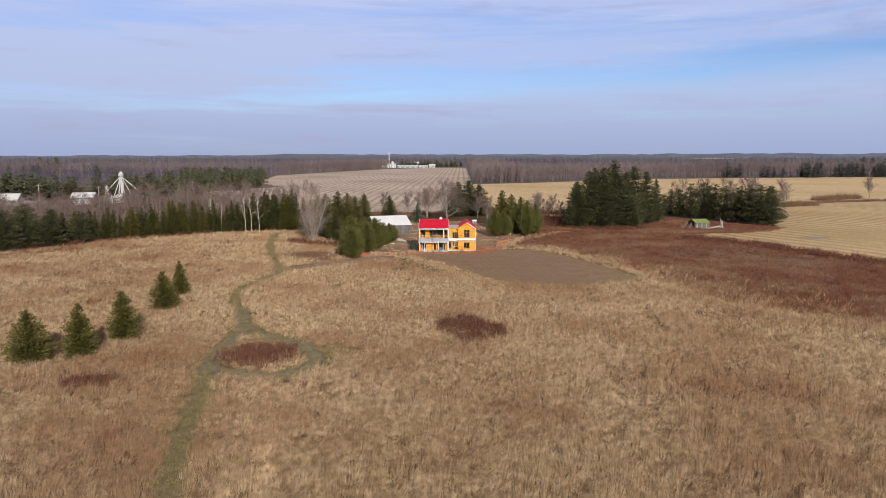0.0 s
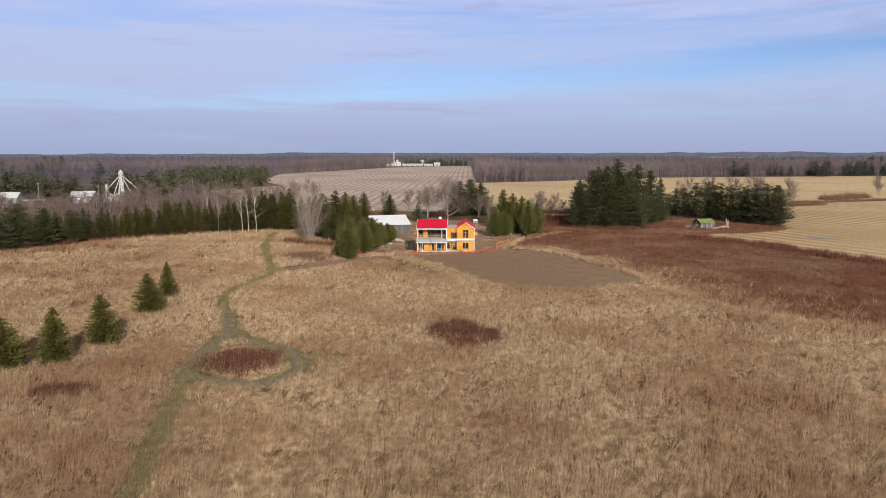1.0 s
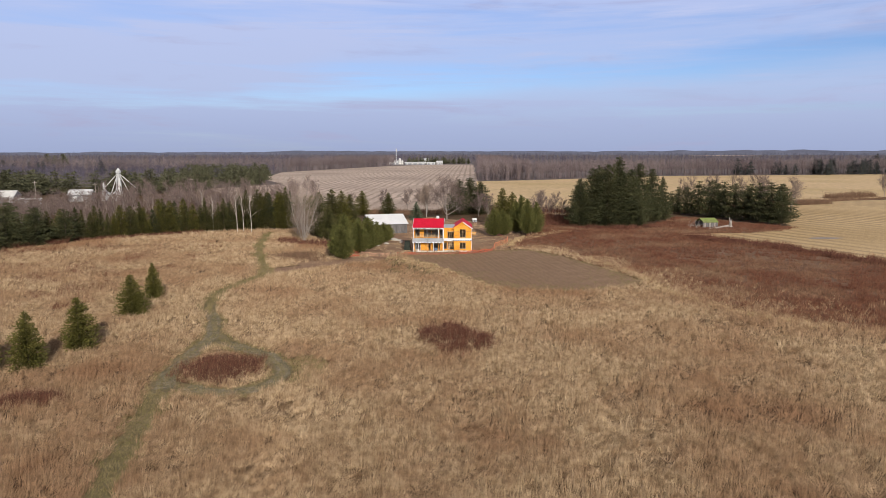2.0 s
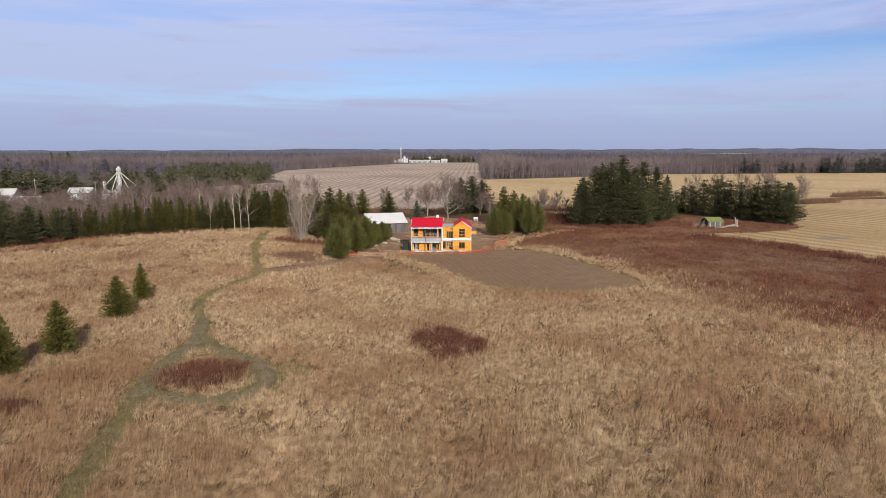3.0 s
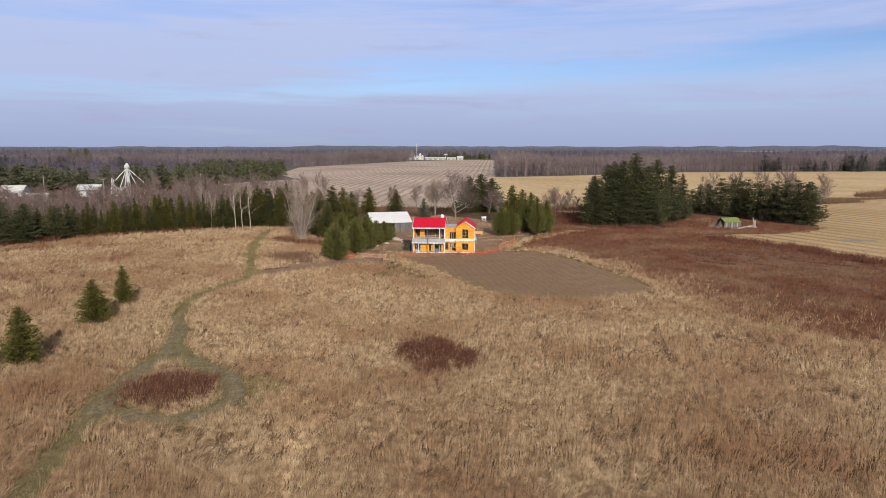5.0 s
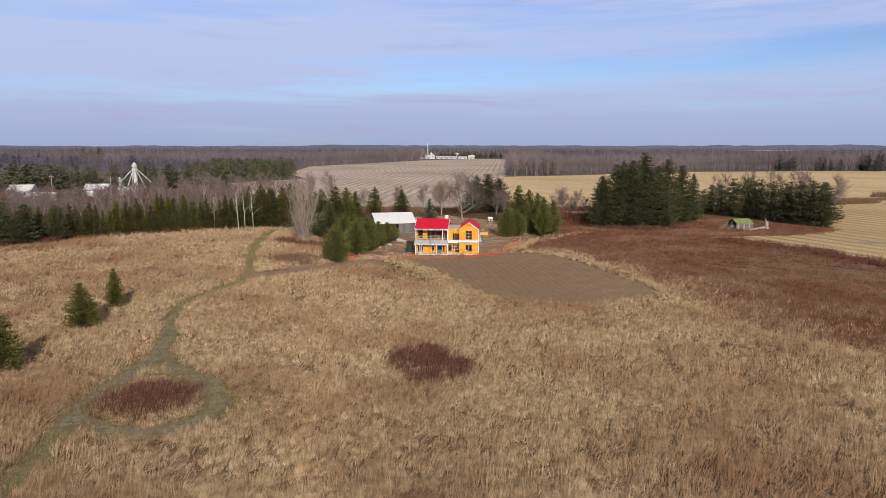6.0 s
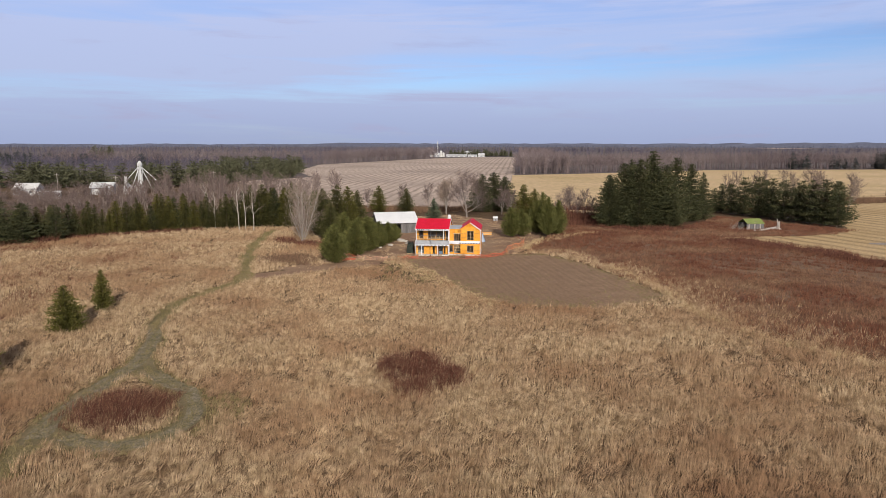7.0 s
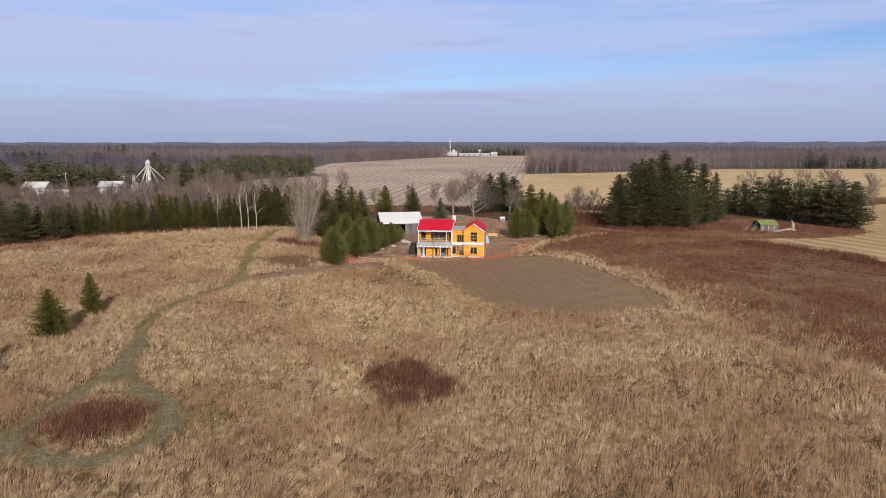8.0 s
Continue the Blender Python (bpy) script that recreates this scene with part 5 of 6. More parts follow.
    part("inner_wall", box(bmesh.new(), 0.16, C - 0.16, 4.3, 4.42, 0.24, 2.6), INSIDE, h)
    part("inner_wall", box(bmesh.new(), 0.16, C - 0.16, 4.3, 4.42, 2.75, 5.1), INSIDE, h)
    for x in (2.2, A - 0.15, B - 0.1):
        part("partition", box(bmesh.new(), x, x + 0.12, 1.7, 4.3, 0.24, 5.05), INSIDE, h)
    # roofs
    bm = prism(bmesh.new(), [(-0.12, -0.42, 5.36), (-0.12, -0.42, 5.48), (-0.12, 3.7, 7.02), (-0.12, 8.4, 5.42), (-0.12, 8.4, 5.30), (-0.12, 3.7, 6.88)], (A + 0.22, 0, 0))
    part("roof", bm, RED_ROOF, h, "bright red roof underlay")
    for x in (-0.16, A + 0.10):
        bm = prism(bmesh.new(), [(x, -0.44, 5.28), (x, -0.44, 5.50), (x, 3.7, 7.05), (x, 8.42, 5.44), (x, 8.42, 5.24), (x, 3.7, 6.80)], (0.06, 0, 0))
        part("rake_board", bm, WRAP, h)
    bm = bmesh.new()
    for x in (0.02, A - 0.1):
        prism(bm, [(x, 1.5, 5.1), (x, 3.7, 6.82), (x, 8.0, 5.1)], (0.1, 0, 0))
    part("gable_end", bm, ORANGE, h)
    c, e = (B + C) / 2, 0.28
    bm = prism(bmesh.new(), [(B - e, -0.3, 5.16), (B - e, -0.3, 5.30), (c, -0.3, 6.76), (C + 0.14, -0.3, 5.30), (C + 0.14, -0.3, 5.16), (c, -0.3, 6.62)], (0, 8.4, 0))
    part("roof", bm, RED_ROOF, h)
    bm = prism(bmesh.new(), [(c, -0.36, 6.54), (c, -0.36, 6.72), (C + 0.16, -0.36, 5.24), (C + 0.16, -0.36, 5.04)], (0, 0.05, 0))
    part("rake_board", bm, WRAP, h, "white rake board")
    bm = prism(bmesh.new(), [(c, -0.36, 6.54), (c, -0.36, 6.72), (B - e - 0.02, -0.36, 5.24), (B - e - 0.02, -0.36, 5.04)], (0, 0.05, 0))
    part("rake_board", bm, ORANGE, h)


house()

# ---------------------------------------------------------------- yard: barn, fence, lumber, stones
WHITE_METAL = mat("white_metal_roof", (0.70, 0.70, 0.71), (0.78, 0.78, 0.78), 0.35, 0.5, 0.0, 3, contrast=0.05)
OLD_BOARD = mat("weathered_boards", (0.125, 0.118, 0.118), (0.19, 0.178, 0.175), 0.9, 0.9, 0.006, 6, 0.15, stretch=(1, 1, 0.15))
FENCE_ORANGE = mat("orange_snow_fence", (0.48, 0.11, 0.06), (0.58, 0.17, 0.10), 1.5, 0.6, 0, 5)
FENCE_BRIGHT = mat("orange_plastic_net", (0.62, 0.20, 0.09), (0.70, 0.27, 0.13), 1.5, 0.6, 0, 5)
FENCE_DULL = mat("trodden_orange_net", (0.36, 0.13, 0.085), (0.44, 0.18, 0.12), 1.5, 0.8, 0, 5)
FENCE_PALE = mat("faded_fence", (0.58, 0.32, 0.22), (0.68, 0.42, 0.30), 1.5, 0.7, 0, 5)
STONE = mat("field_stone", (0.36, 0.33, 0.29), (0.50, 0.46, 0.41), 2.0, 0.9, 0.01)
RUST = mat("red_machine_paint", (0.38, 0.07, 0.04), (0.45, 0.10, 0.05), 2.0, 0.6)
MOSS = mat("mossy_roof", (0.17, 0.215, 0.06), (0.23, 0.27, 0.09), 0.7, 0.95, 0.02, 3, c=(0.16, 0.17, 0.08), cscale=0.6)
DRIFT = mat("bleached_wood", (0.30, 0.26, 0.23), (0.42, 0.37, 0.33), 1.2, 0.9, 0.01, 6)


def barn():
    b = thing("barn", pose(-20.5, 194.4, 0, 0, 0, 18), "weathered open-fronted barn with a white metal roof", "barn")
    n = 12
    for k in range(n):
        x0, x1 = -0.3 + 10.7 * k / n, -0.3 + 10.7 * (k + 1) / n - 0.008
        bm = prism(bmesh.new(), [(x0, -6.3, 2.56), (x0, -6.3, 2.62), (x0, 0, 4.74), (x0, 0, 4.66)], (x1 - x0, 0, 0))
        part("roof_sheet", bm, WHITE_METAL, b)
    part("back_roof", prism(bmesh.new(), [(-0.3, 0.02, 4.66), (-0.3, 0.02, 4.74), (-0.3, 4.3, 2.9), (-0.3, 4.3, 2.82)], (10.67, 0, 0)), WHITE_METAL, b)
    part("ridge_cap", prism(bmesh.new(), [(-0.32, -0.25, 4.68), (-0.32, 0, 4.80), (-0.32, 0.25, 4.68)], (10.75, 0, 0)), WHITE_METAL, b)
    for k in range(11):
        part("wall_board", box(bmesh.new(), 5.9 + k * 0.38, 6.25 + k * 0.38, -5.9, -5.85, 0, 2.5), OLD_BOARD, b)
    bm = bmesh.new()
    box(bm, 0, 0.15, -5.9, 4.0, 0, 2.6)
    prism(bm, [(0, -5.9, 2.6), (0, 0, 4.6), (0, 4.0, 2.75)], (0.15, 0, 0))
    part("end_wall", bm, OLD_BOARD, b)
    bm = bmesh.new()
    box(bm, 9.95, 10.1, -5.84, 4.0, 0, 2.6)
    prism(bm, [(9.95, -5.84, 2.6), (9.95, 0, 4.6), (9.95, 4.0, 2.75)], (0.15, 0, 0))
    part("end_wall", bm, OLD_BOARD, b)
    part("back_wall", box(bmesh.new(), 0.15, 9.95, 3.85, 4.0, 0, 2.8), OLD_BOARD, b)
    for x in (0.3, 3.0, 5.7):
        part("post", box(bmesh.new(), x, x + 0.16, -5.95, -5.79, 0, 2.56), OLD_BOARD, b)
    part("beam", box(bmesh.new(), 0.1, 9.95, -5.78, -5.66, 2.3, 2.55), OLD_BOARD, b)


def machine():
    """A small red implement parked in the barn's mouth."""
    m = pose(-20.5, 194.4, 0, 0, 0, 18) @ pose(4.1, -5.2, 0)
    t = thing("farm_implement", m, "small red farm implement parked under the barn roof", "machine")
    bm = box(bmesh.new(), -0.7, 0.7, -0.5, 0.5, 0.45, 1.1, 0.08)
    box(bm, -0.2, 0.5, -0.35, 0.35, 1.1, 1.5, 0.06)
    part("body", bm, RUST, t)
    for x in (-0.55, 0.55):
        for y in (-0.62, 0.5):
            part("wheel", tube(bmesh.new(), (x, y, 0.36), (x, y + 0.14, 0.36), 0.36, 0.36, 14), DARK_FRAME, t)


def snow_fence(line, tall, label, sag=0.25, seed=1, material=None, posts=True, thick=1.0):
    """Plastic net fence that sags between its posts: level strands and cross ties."""
    rng = random.Random(seed)
    f = thing("snow_fence", pose(line[0][0], line[0][1], 0), label, "fence", "orange fence round the yard")
    curve = smooth_line(line, 5)
    bm = bmesh.new()
    ox, oy = line[0]
    hs = [tall * (1 - sag * (0.5 + 0.5 * math.cos(k * 1.256 + 3.14)) * rng.uniform(0.7, 1.2)) for k in range(len(curve))]
    for (a, b), h0, h1 in zip(zip(curve, curve[1:]), hs, hs[1:]):
        for j, w in ((0.08, 0.05), (0.42, 0.02), (0.7, 0.02), (1.0, 0.06)):
            tube(bm, (a[0] - ox, a[1] - oy, h0 * j + 0.03), (b[0] - ox, b[1] - oy, h1 * j + 0.03), w * thick / 2, w * thick / 2, 4)
        for k in range(3):
            t = k / 3
            x, y, h = a[0] + (b[0] - a[0]) * t - ox, a[1] + (b[1] - a[1]) * t - oy, h0 + (h1 - h0) * t
            tube(bm, (x, y, 0.03), (x, y, h), 0.007, 0.007, 3)
    part("net", bm, material or FENCE_ORANGE, f)
    if posts:
        for x, y in line:
            part("stake", tube(bmesh.new(), (x - ox, y - oy, 0), (x - ox + rng.uniform(-0.1, 0.1), y - oy, tall + 0.15), 0.03, 0.025, 6), OLD_BOARD, f)


def fallen_fence(line, width, label, seed):
    """A net fence that lies crumpled on the ground."""
    rng = random.Random(seed)
    f = thing("fallen_fence", pose(line[0][0], line[0][1], 0), label, "fence", "orange fence round the yard")
    ox, oy = line[0]
    bm = bmesh.new()
    for k in range(9):
        off = (k / 8 - 0.5) * width
        pts = [(x - ox + rng.uniform(-0.15, 0.15), y - oy + off + rng.uniform(-0.12, 0.12), 0.05 + rng.random() ** 3 * 0.25) for x, y in smooth_line(line, 5)]
        for a, b in zip(pts, pts[1:]):
            tube(bm, a, b, 0.014 if width > 2 else 0.035, 0.014 if width > 2 else 0.035, 4)
    for k in range(60):
        i = rng.randrange(len(line) - 1)
        t = rng.random()
        x, y = line[i][0] + (line[i + 1][0] - line[i][0]) * t - ox, line[i][1] + (line[i + 1][1] - line[i][1]) * t - oy
        tube(bm, (x, y - width / 2, 0.04), (x + rng.uniform(-0.3, 0.3), y + width / 2, 0.06), 0.012, 0.012, 3)
    part("net", bm, FENCE_DULL if width > 2 else FENCE_ORANGE, f)


def stone(x, y, s, seed):
    rng = random.Random(seed)
    bm = bmesh.new()
    bmesh.ops.create_icosphere(bm, subdivisions=2, radius=s)
    for v in bm.verts:
        v.co = Vector((v.co.x * 1.4, v.co.y, v.co.z * 0.6)) * (1 + 0.22 * noise.noise(v.co * 2.0 / s + Vector((seed, 0, 0))))
    me = bpy.data.meshes.new("field_stone")
    bm.to_mesh(me)
    bm.free()
    me.materials.append(STONE)
    ob = new("field_stone", me)
    ob.matrix_basis = pose(x, y, s * 0.35, 0, 0, rng.uniform(0, 180))
    tagged(ob, "pale field stone lying on bare earth", "stone", "stones in the yard")


def lumber(x, y, rz):
    t = thing("lumber_stack", pose(x, y, 0, 0, 0, rz), "low stack of fresh yellow boards on bearers", "lumber")
    for k in (-1.3, 1.3):
        part("bearer", box(bmesh.new(), k - 0.06, k + 0.06, -0.6, 0.6, 0, 0.12), OLD_BOARD, t)
    for j in range(4):
        for i in range(5):
            part("board", box(bmesh.new(), -2.0 + 0.1 * ((i * 7 + j * 3) % 3), 2.0, -0.55 + i * 0.22, -0.36 + i * 0.22, 0.13 + j * 0.16, 0.27 + j * 0.16), STUD if (i + j) % 3 else ORANGE, t)


def covered_pile(x, y, rz):
    """Building stuff heaped under a sagging tarp."""
    t = thing("covered_pile", pose(x, y, 0, 0, 0, rz), "heap of building material under a blue tarp", "pile")
    bm = bmesh.new()
    bmesh.ops.create_grid(bm, x_segments=18, y_segments=14, size=1.0)
    for v in bm.verts:
        u, w = v.co.x, v.co.y
        edge = max(abs(u), abs(w))
        z = 1.9 * (1 - max(0.0, (edge - 0.66) / 0.34) ** 1.2) + 0.22 * noise.noise(Vector((u * 2.2, w * 2.2, 3.0)))
        v.co = Vector((u * 1.7, w * 1.7, max(0.02, z)))
    part("tarp", bm, BLUE, t)
    bm = box(bmesh.new(), -1.1, 1.1, -0.9, 0.9, 0, 1.4, 0.05)
    part("stack", bm, STUD, t)
    for k in (-1, 1):
        part("tie_down", tube(bmesh.new(), (k * 0.7, -1.72, 0.05), (k * 0.7, -1.1, 1.75), 0.02, 0.02, 5), OLD_BOARD, t)


barn()
machine()
covered_pile(6.35, 178.0, 4)
tank = thing("white_tank", pose(-0.6, 183.5, 0), "slender upright white tank standing behind the house", "tank")
part("body", tube(bmesh.new(), (0, 0, 0.25), (0, 0, 5.3), 0.42, 0.42, 18), WRAP, tank)
part("dome", tube(bmesh.new(), (0, 0, 5.3), (0, 0, 5.5), 0.42, 0.2, 18), WRAP, tank)
for a in range(3):
    part("foot", box(bmesh.new(), 0.34 * math.cos(a * 2.094) - 0.05, 0.34 * math.cos(a * 2.094) + 0.05, 0.34 * math.sin(a * 2.094) - 0.05, 0.34 * math.sin(a * 2.094) + 0.05, 0, 0.3), OLD_BOARD, tank)
snow_fence([(-20.3, 147.0), (-19.4, 149.2), (-18.2, 152.0), (-17.0, 154.5)], 0.9, "sagging orange plastic snow fence beside a cedar", 0.5, 2, thick=1.8)
fallen_fence([(-20.2, 148.2), (-18.0, 150.2), (-16.6, 151.0)], 1.6, "crumpled orange plastic fence lying by a cedar", 5)
snow_fence([(-16.4, 152.2), (-14.6, 150.8), (-12.2, 150.0), (-10.0, 150.4)], 0.75, "faded pinkish plastic fence sagging to the ground", 0.35, 3, FENCE_PALE, thick=1.9)
fallen_fence([(-9.6, 151.4), (-5.0, 153.0), (0.0, 153.6), (4.0, 154.2), (8.5, 155.4), (12.4, 159.6)], 2.4, "orange plastic fence trodden flat before the house", 6)
snow_fence([(12.4, 159.6), (12.9, 162.0), (13.1, 164.4), (14.6, 168.0), (16.3, 171.4), (16.9, 176.0)], 1.0, "orange plastic snow fence on stakes at the yard's edge", 0.2, 4, FENCE_BRIGHT, thick=2.8)
snow_fence([(4.6, 153.4), (7.4, 155.0), (10.1, 156.8), (12.4, 159.6)], 0.6, "low dull-red plastic fence sagging before the house", 0.5, 8, FENCE_ORANGE, thick=2.2)
snow_fence([(-8.6, 152.2), (-6.6, 153.0), (-4.6, 153.4)], 0.5, "low dull-red plastic fence sagging before the house", 0.5, 9, FENCE_ORANGE, thick=2.0)
snow_fence([(16.9, 176.0), (16.0, 182.0), (14.2, 190.0)], 0.6, "low orange snow fence behind the house", 0.4, 7)
for k, (x, y, s) in enumerate(((-11.2, 176.0, 0.75), (-9.9, 175.0, 0.5), (-12.6, 169.5, 0.45), (-9.3, 172.3, 0.35), (-14.2, 166, 0.3))):
    stone(x, y, s, k)
lumber(7.4, 188.5, 6)


def dark_stack(x, y, rz):
    """Scaffold planks and drums under a dark green sheet."""
    t = thing("sheeted_stack", pose(x, y, 0, 0, 0, rz), "dark green sheeted stack standing beside the house", "pile")
    bm = bmesh.new()
    bmesh.ops.create_grid(bm, x_segments=12, y_segments=12, size=1.0)
    for v in bm.verts:
        u, w = v.co.x, v.co.y
        edge = max(abs(u), abs(w))
        v.co = Vector((u * 0.75, w * 1.5, max(0.02, 1.9 * (1 - max(0.0, (edge - 0.72) / 0.28) ** 1.5) + 0.14 * noise.noise(Vector((u * 3, w * 3, 1.0))))))
    part("sheet", bm, GREEN_SHEET, t)
    for k in range(3):
        part("plank", box(bmesh.new(), -0.5 + 0.3 * k, -0.28 + 0.3 * k, -2.0, 1.8, 0.0, 0.06), STUD, t)


def pale_hut(x, y, rz):
    t = thing("dog_kennel", pose(x, y, 0, 0, 0, rz), "small pale kennel among trees behind the house", "kennel")
    part("wall", box(bmesh.new(), -0.6, 0.6, -0.5, 0.5, 0, 0.75, 0.02), GREY_SHEET, t)
    part("roof", prism(bmesh.new(), [(-0.7, -0.65, 0.74), (-0.7, 0, 1.2), (-0.7, 0.65, 0.74), (-0.7, 0, 1.1)], (1.4, 0, 0)), WHITE_METAL, t)
    part("opening", box(bmesh.new(), -0.2, 0.25, -0.53, -0.51, 0.05, 0.6), OLD_BOARD, t)


GREEN_SHEET = mat("dark_green_sheet", (0.020, 0.026, 0.020), (0.034, 0.040, 0.030), 1.5, 0.7, 0.01, 4)
dark_stack(-7.0, 160.6, 4)
pale_hut(10.1, 221.4, 10)


# ---------------------------------------------------------------- the mossy shed and dead wood by the grove
def old_shed():
    s = thing("old_shed", pose(75.2, 207.2, 0, 0, 0, 14), "small collapsing shed with a mossy green roof", "shed")
    part("roof", prism(bmesh.new(), [(0, -2.2, 1.55), (0, -2.2, 1.65), (0, 0, 2.75), (0, 0, 2.62)], (5.0, 0, 0)), MOSS, s, "mossy green roof slope")
    part("roof", prism(bmesh.new(), [(0, 0.02, 2.62), (0, 0.02, 2.75), (0, 2.2, 1.6), (0, 2.2, 1.5)], (5.0, 0, 0)), MOSS, s)
    for k in range(12):
        part("wall_board", box(bmesh.new(), 0.1 + k * 0.4, 0.46 + k * 0.4, -2.0, -1.95, 0, 1.56), DRIFT if k % 4 == 1 else OLD_BOARD, s)
    part("side_wall", box(bmesh.new(), 4.8, 4.9, -1.94, 2.0, 0, 1.6), OLD_BOARD, s)
    part("back_wall", box(bmesh.new(), 0.1, 4.78, 1.9, 2.0, 0, 1.6), OLD_BOARD, s)
    rng = random.Random(3)
    for k in range(30):
        a = (rng.uniform(-3.2, 0.4), rng.uniform(-2.8, 1.5), 0)
        part("pole", tube(bmesh.new(), a, (a[0] + rng.uniform(0.2, 2.0), a[1] + rng.uniform(-0.8, 0.8), rng.uniform(0.6, 2.6)), 0.035, 0.015, 5), DRIFT, s)


def dead_wood():
    t = thing("dead_tree", pose(84.2, 207.0, 0), "bleached broken stump of a dead tree", "tree")
    bm = bmesh.new()
    tube(bm, (0, 0, 0), (0.1, 0, 1.6), 0.5, 0.36, 9)
    tube(bm, (-0.05, 0, 1.5), (-0.35, 0.1, 2.9), 0.26, 0.1, 7)
    tube(bm, (0.2, 0, 1.4), (0.35, 0, 2.3), 0.2, 0.08, 7)
    tube(bm, (0, 0, 0.5), (0.9, -0.2, 0.05), 0.22, 0.1, 6)
    part("trunk", bm, DRIFT, t)
    t = thing("fallen_log", pose(78.2, 202.6, 0.0, 0, 0, 34), "bleached fallen trunk with broken limbs", "log")
    bm = bmesh.new()
    tube(bm, (0, 0, 0.28), (6.4, 0.2, 0.5), 0.2, 0.38, 8)
    tube(bm, (1.0, 0, 0.3), (-2.2, 0.9, 0.15), 0.13, 0.05, 6)
    part("trunk", bm, DRIFT, t)
    rng = random.Random(9)
    for k in range(9):
        x = rng.uniform(-1.0, 5.5)
        part("limb", tube(bmesh.new(), (x, 0, 0.35), (x + rng.uniform(-1.2, 0.6), rng.uniform(-1.0, 1.0), rng.uniform(0.3, 1.3)), 0.07, 0.02, 5), DRIFT, t)


old_shed()
dead_wood()

# ---------------------------------------------------------------- far farms
FARM_WHITE = mat("white_painted_metal", (0.50, 0.50, 0.50), (0.62, 0.62, 0.61), 0.08, 0.5, 0, 0.6)
FARM_GREY = mat("grey_cladding", (0.26, 0.27, 0.29), (0.34, 0.35, 0.37), 0.1, 0.7, 0, 0.8)
GALV = mat("galvanised_metal", (0.55, 0.54, 0.52), (0.66, 0.65, 0.62), 0.2, 0.5, 0, 1.0)


def farm_shed(x, y, rz, w, d, eave, rise, roof, wall, label, doors=2, windows=0):
    s = thing("farm_building", pose(x, y, 0, 0, 0, rz), label, "building", "farm buildings")
    bm = box(bmesh.new(), -w / 2, w / 2, 0, d, 0, eave)
    for a in (-w / 2, w / 2 - 0.1):
        prism(bm, [(a, 0, eave), (a, d / 2, eave + rise), (a, d, eave)], (0.1, 0, 0))
    part("wall", bm, wall, s)
    part("roof", prism(bmesh.new(), [(-w / 2 - 0.4, -0.5, eave - 0.05), (-w / 2 - 0.4, d / 2, eave + rise + 0.2), (-w / 2 - 0.4, d + 0.5, eave - 0.05), (-w / 2 - 0.4, d / 2, eave + rise)], (w + 0.8, 0, 0)), roof, s)
    for k in range(doors):
        c = -w / 2 + w * (k + 0.5) / doors
        part("door", box(bmesh.new(), c - 1.4, c + 1.4, -0.08, -0.01, 0, min(3.0, eave * 0.8)), FARM_GREY if wall is not FARM_GREY else FARM_WHITE, s)
    for k in range(windows):
        c = -w / 2 + w * (k + 0.3) / windows
        part("window", box(bmesh.new(), c - 0.5, c + 0.5, -0.06, -0.01, 1.0, 2.1), DARK_FRAME, s)
    return s


def grain_bin(x, y, r, h, label):
    s = thing("grain_bin", pose(x, y, 0), label, "silo", "grain bins")
    bm = bmesh.new()
    n = max(4, int(h / 1.1))
    for k in range(n):
        tube(bm, (0, 0, h * k / n), (0, 0, h * (k + 1) / n - 0.05), r, r * 0.985, 20)
    part("body", bm, GALV, s)
    part("cone_roof", tube(bmesh.new(), (0, 0, h), (0, 0, h + r * 0.6), r * 1.04, 0.25, 20), FARM_WHITE, s)
    part("vent", tube(bmesh.new(), (0, 0, h + r * 0.58), (0, 0, h + r * 0.6 + 0.5), 0.35, 0.35, 10), FARM_WHITE, s)


def grain_leg():
    s = thing("grain_elevator_leg", pose(-144.5, 310, 0), "white grain elevator tower with splayed spouts", "grain tower")
    bm = bmesh.new()
    for x in (-0.7, 0.7):
        for y in (-0.7, 0.7):
            tube(bm, (x, y, 0), (x * 0.9, y * 0.9, 12.2), 0.13, 0.13, 5)
    for k in range(8):
        z = 1.5 * k
        sgn = 1 if k % 2 else -1
        tube(bm, (-0.7 * sgn, -0.7, z), (0.7 * sgn, -0.7, z + 1.5), 0.07, 0.07, 4)
        tube(bm, (0.7, -0.7 * sgn, z), (0.7, 0.7 * sgn, z + 1.5), 0.07, 0.07, 4)
    part("tower", bm, FARM_WHITE, s)
    part("leg_casing", box(bmesh.new(), -0.35, 0.35, -0.3, 0.3, 0, 12.6), FARM_WHITE, s)
    bm = box(bmesh.new(), -0.9, 0.9, -0.8, 0.8, 12.3, 13.7, 0.25)
    part("head", bm, FARM_WHITE, s)
    part("motor_hood", tube(bmesh.new(), (0, 0, 13.7), (0, 0, 14.5), 0.75, 0.3, 10), FARM_WHITE, s)
    for x, y, z in ((-6.6, -1, 5.4), (-3.2, 3, 3.5), (-2.6, -2, 3.8), (2.2, -2, 3.5), (3.4, 2, 3.6), (7.4, -0.5, 6.2)):
        part("spout", tube(bmesh.new(), (x * 0.08, y * 0.1, 12.0), (x, y, z), 0.16, 0.16, 7), FARM_WHITE, s)


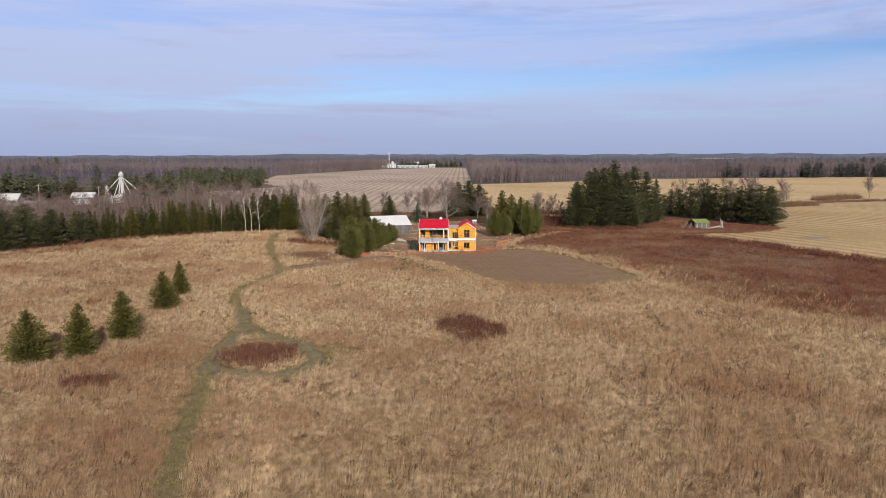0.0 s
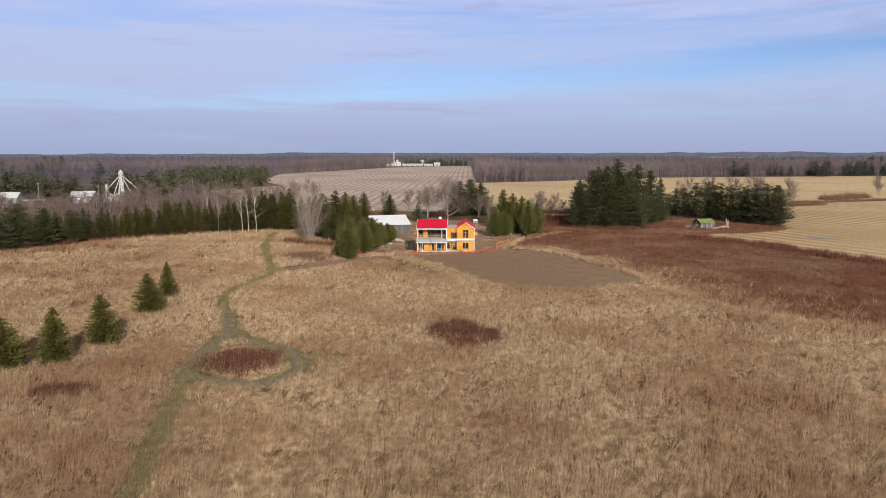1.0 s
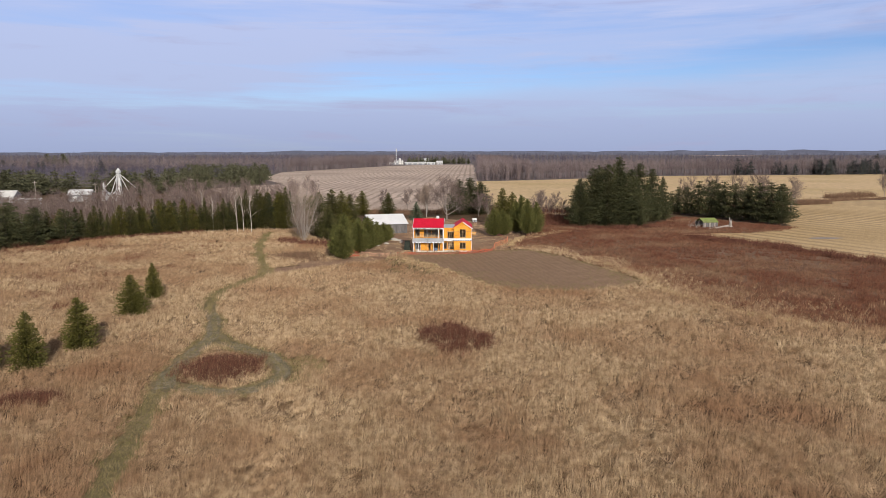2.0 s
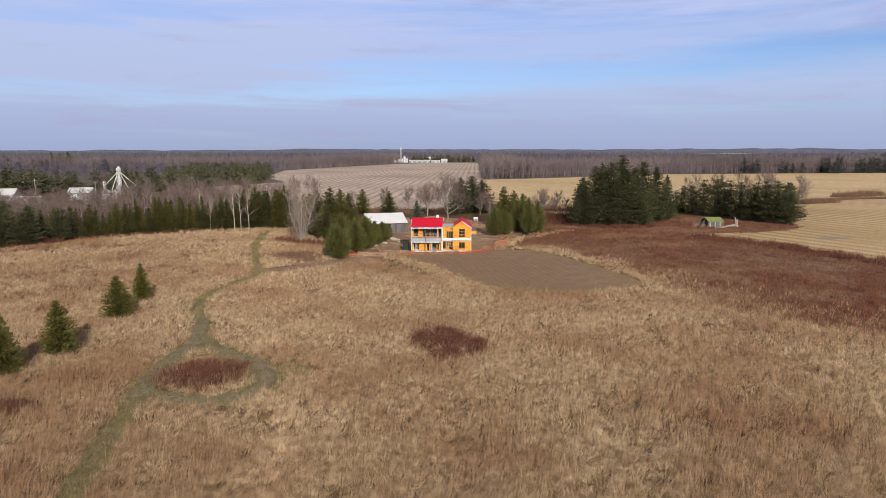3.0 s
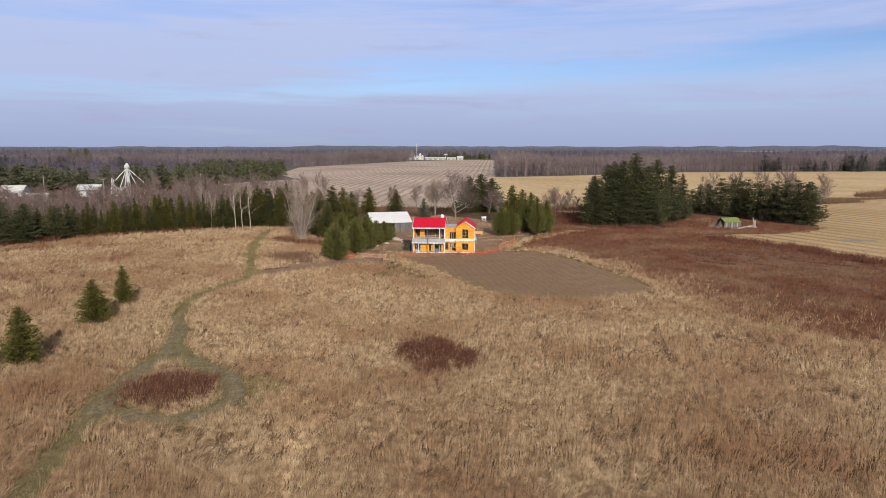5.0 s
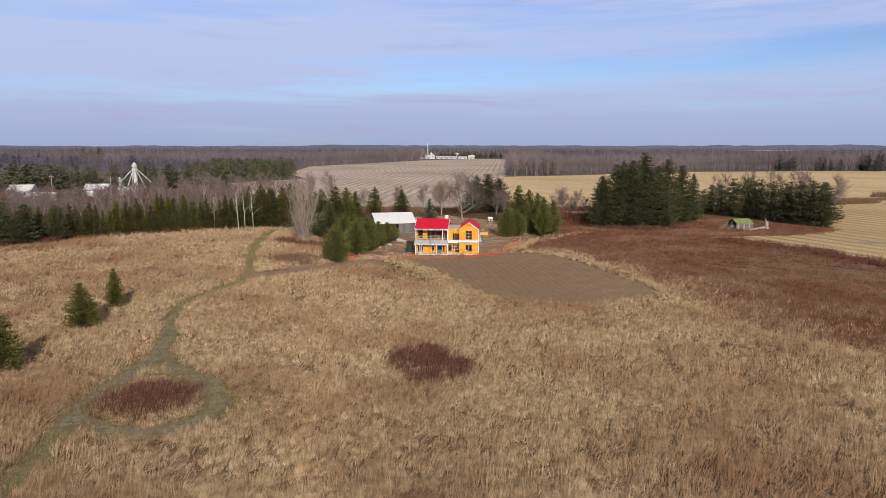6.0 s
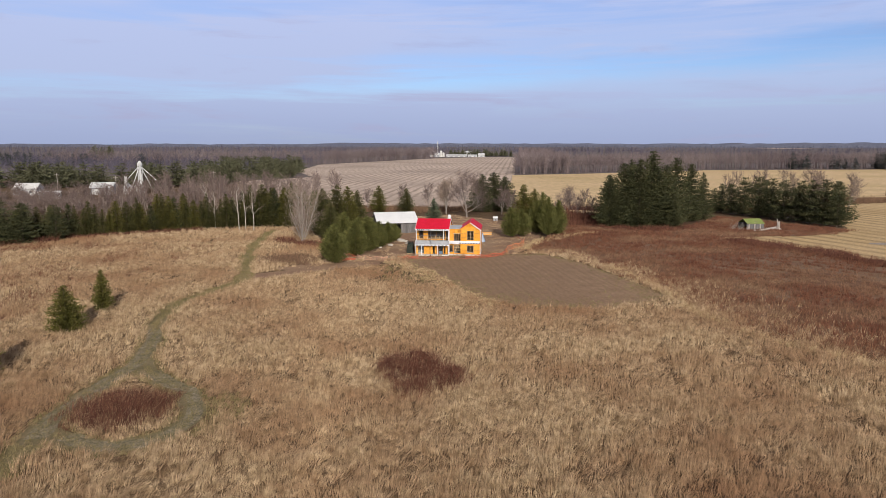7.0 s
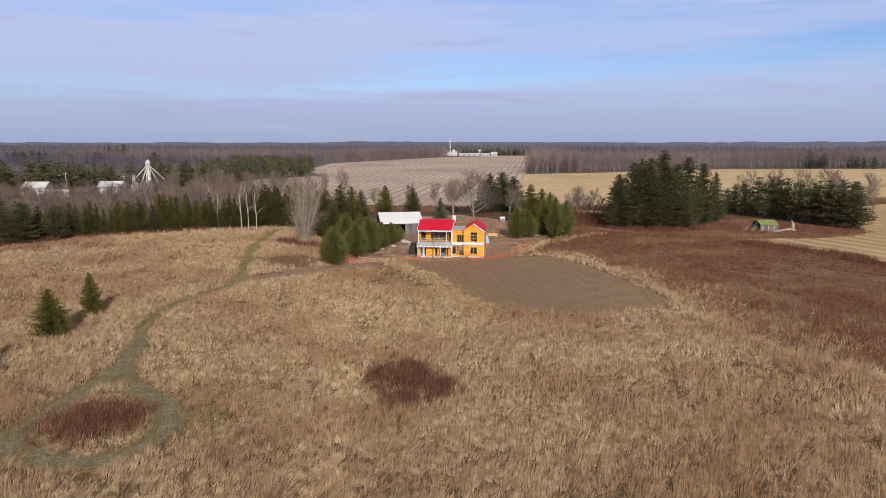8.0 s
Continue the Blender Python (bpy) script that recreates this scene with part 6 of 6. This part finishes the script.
grain_leg()
for x, y, r, h in ((-151.5, 312, 2.3, 3.0), (-147.8, 314, 2.3, 3.0)):
    grain_bin(x, y, r, h, "galvanised round grain bin with a conical roof")
s = thing("feed_tower", pose(-150.2, 308.0, 0), "slender white feed hopper on legs", "silo")
part("hopper", tube(bmesh.new(), (0, 0, 4.6), (0, 0, 7.6), 0.6, 0.6, 12), FARM_WHITE, s)
part("cap", tube(bmesh.new(), (0, 0, 7.6), (0, 0, 8.3), 0.66, 0.2, 12), FARM_WHITE, s)
part("spout", tube(bmesh.new(), (0, 0, 4.6), (0, 0, 3.4), 0.6, 0.15, 12), FARM_WHITE, s)
for a in range(4):
    part("leg", tube(bmesh.new(), (0.75 * math.cos(a * 1.57), 0.75 * math.sin(a * 1.57), 0), (0.75 * math.cos(a * 1.57), 0.75 * math.sin(a * 1.57), 5.0), 0.08, 0.08, 5), FARM_WHITE, s)
farm_shed(-160.5, 306, 16, 9, 9, 3.0, 2.0, FARM_WHITE, FARM_GREY, "long farm shed with a pale metal roof among trees", 2)
farm_shed(-189, 297, 14, 9, 9, 2.8, 2.2, GALV, FARM_WHITE, "white farmhouse with a pale roof among trees", 1, 3)
farm_shed(-166, 281, 20, 5.5, 3, 2.6, 0.5, FARM_WHITE, FARM_WHITE, "small white trailer shed beside trees", 1)
farm_shed(-170.5, 283, 10, 4.5, 3, 2.4, 0.5, FARM_WHITE, FARM_WHITE, "small white storage shed beside trees", 1)


def pole(x, y, h):
    p = thing("utility_pole", pose(x, y, 0), "weathered wooden utility pole with a crossarm", "pole", "utility poles")
    part("shaft", tube(bmesh.new(), (0, 0, 0), (0, 0, h), 0.18, 0.12, 7), DRIFT, p)
    part("crossarm", box(bmesh.new(), -1.1, 1.1, -0.06, 0.06, h - 0.8, h - 0.65), DRIFT, p)


for x, y, h in ((-176, 300, 9.5), (-150, 300, 8.5), (-120, 330, 9.5)):
    pole(x, y, h)

# farm on the skyline beyond the stubble
s = thing("mill_tower", pose(-89, 1146, 0), "tall thin white mill mast", "tower")
bm = bmesh.new()
for x in (-0.8, 0.8):
    tube(bm, (x, 0, 0), (x * 0.6, 0, 26), 0.26, 0.2, 6)
for k in range(8):
    tube(bm, (-0.8, 0, 3.2 * k), (0.8, 0, 3.2 * k + 3.2), 0.2, 0.2, 4)
part("mast", bm, FARM_WHITE, s)
part("head", box(bmesh.new(), -0.9, 0.9, -0.9, 0.9, 21, 23), FARM_WHITE, s)
for x, r, h in ((-99, 2.2, 6.5), (-95.5, 1.8, 9.0), (-83.5, 2.2, 9.0), (-79.5, 1.8, 6.0)):
    grain_bin(x, 1148, r, h, "tall white grain silo on the skyline")
farm_shed(-90, 1138, 0, 9, 8, 4.4, 2.0, FARM_WHITE, FARM_WHITE, "white mill building under a tall mast", 2)
farm_shed(-58, 1142, 2, 34, 12, 2.4, 1.6, FARM_WHITE, FARM_GREY, "long low white-roofed farm shed on the skyline", 4)
farm_shed(-32, 1140, 0, 14, 10, 2.2, 1.6, FARM_WHITE, FARM_WHITE, "white farm shed on the skyline", 2)
farm_shed(-18, 1146, 0, 10, 10, 3.2, 2.6, FARM_WHITE, FARM_WHITE, "white farmhouse on the skyline", 1, 3)
farm_shed(-46, 1235, 0, 13, 10, 6, 2.5, FARM_WHITE, FARM_WHITE, "white house beyond the skyline farm", 1, 4)
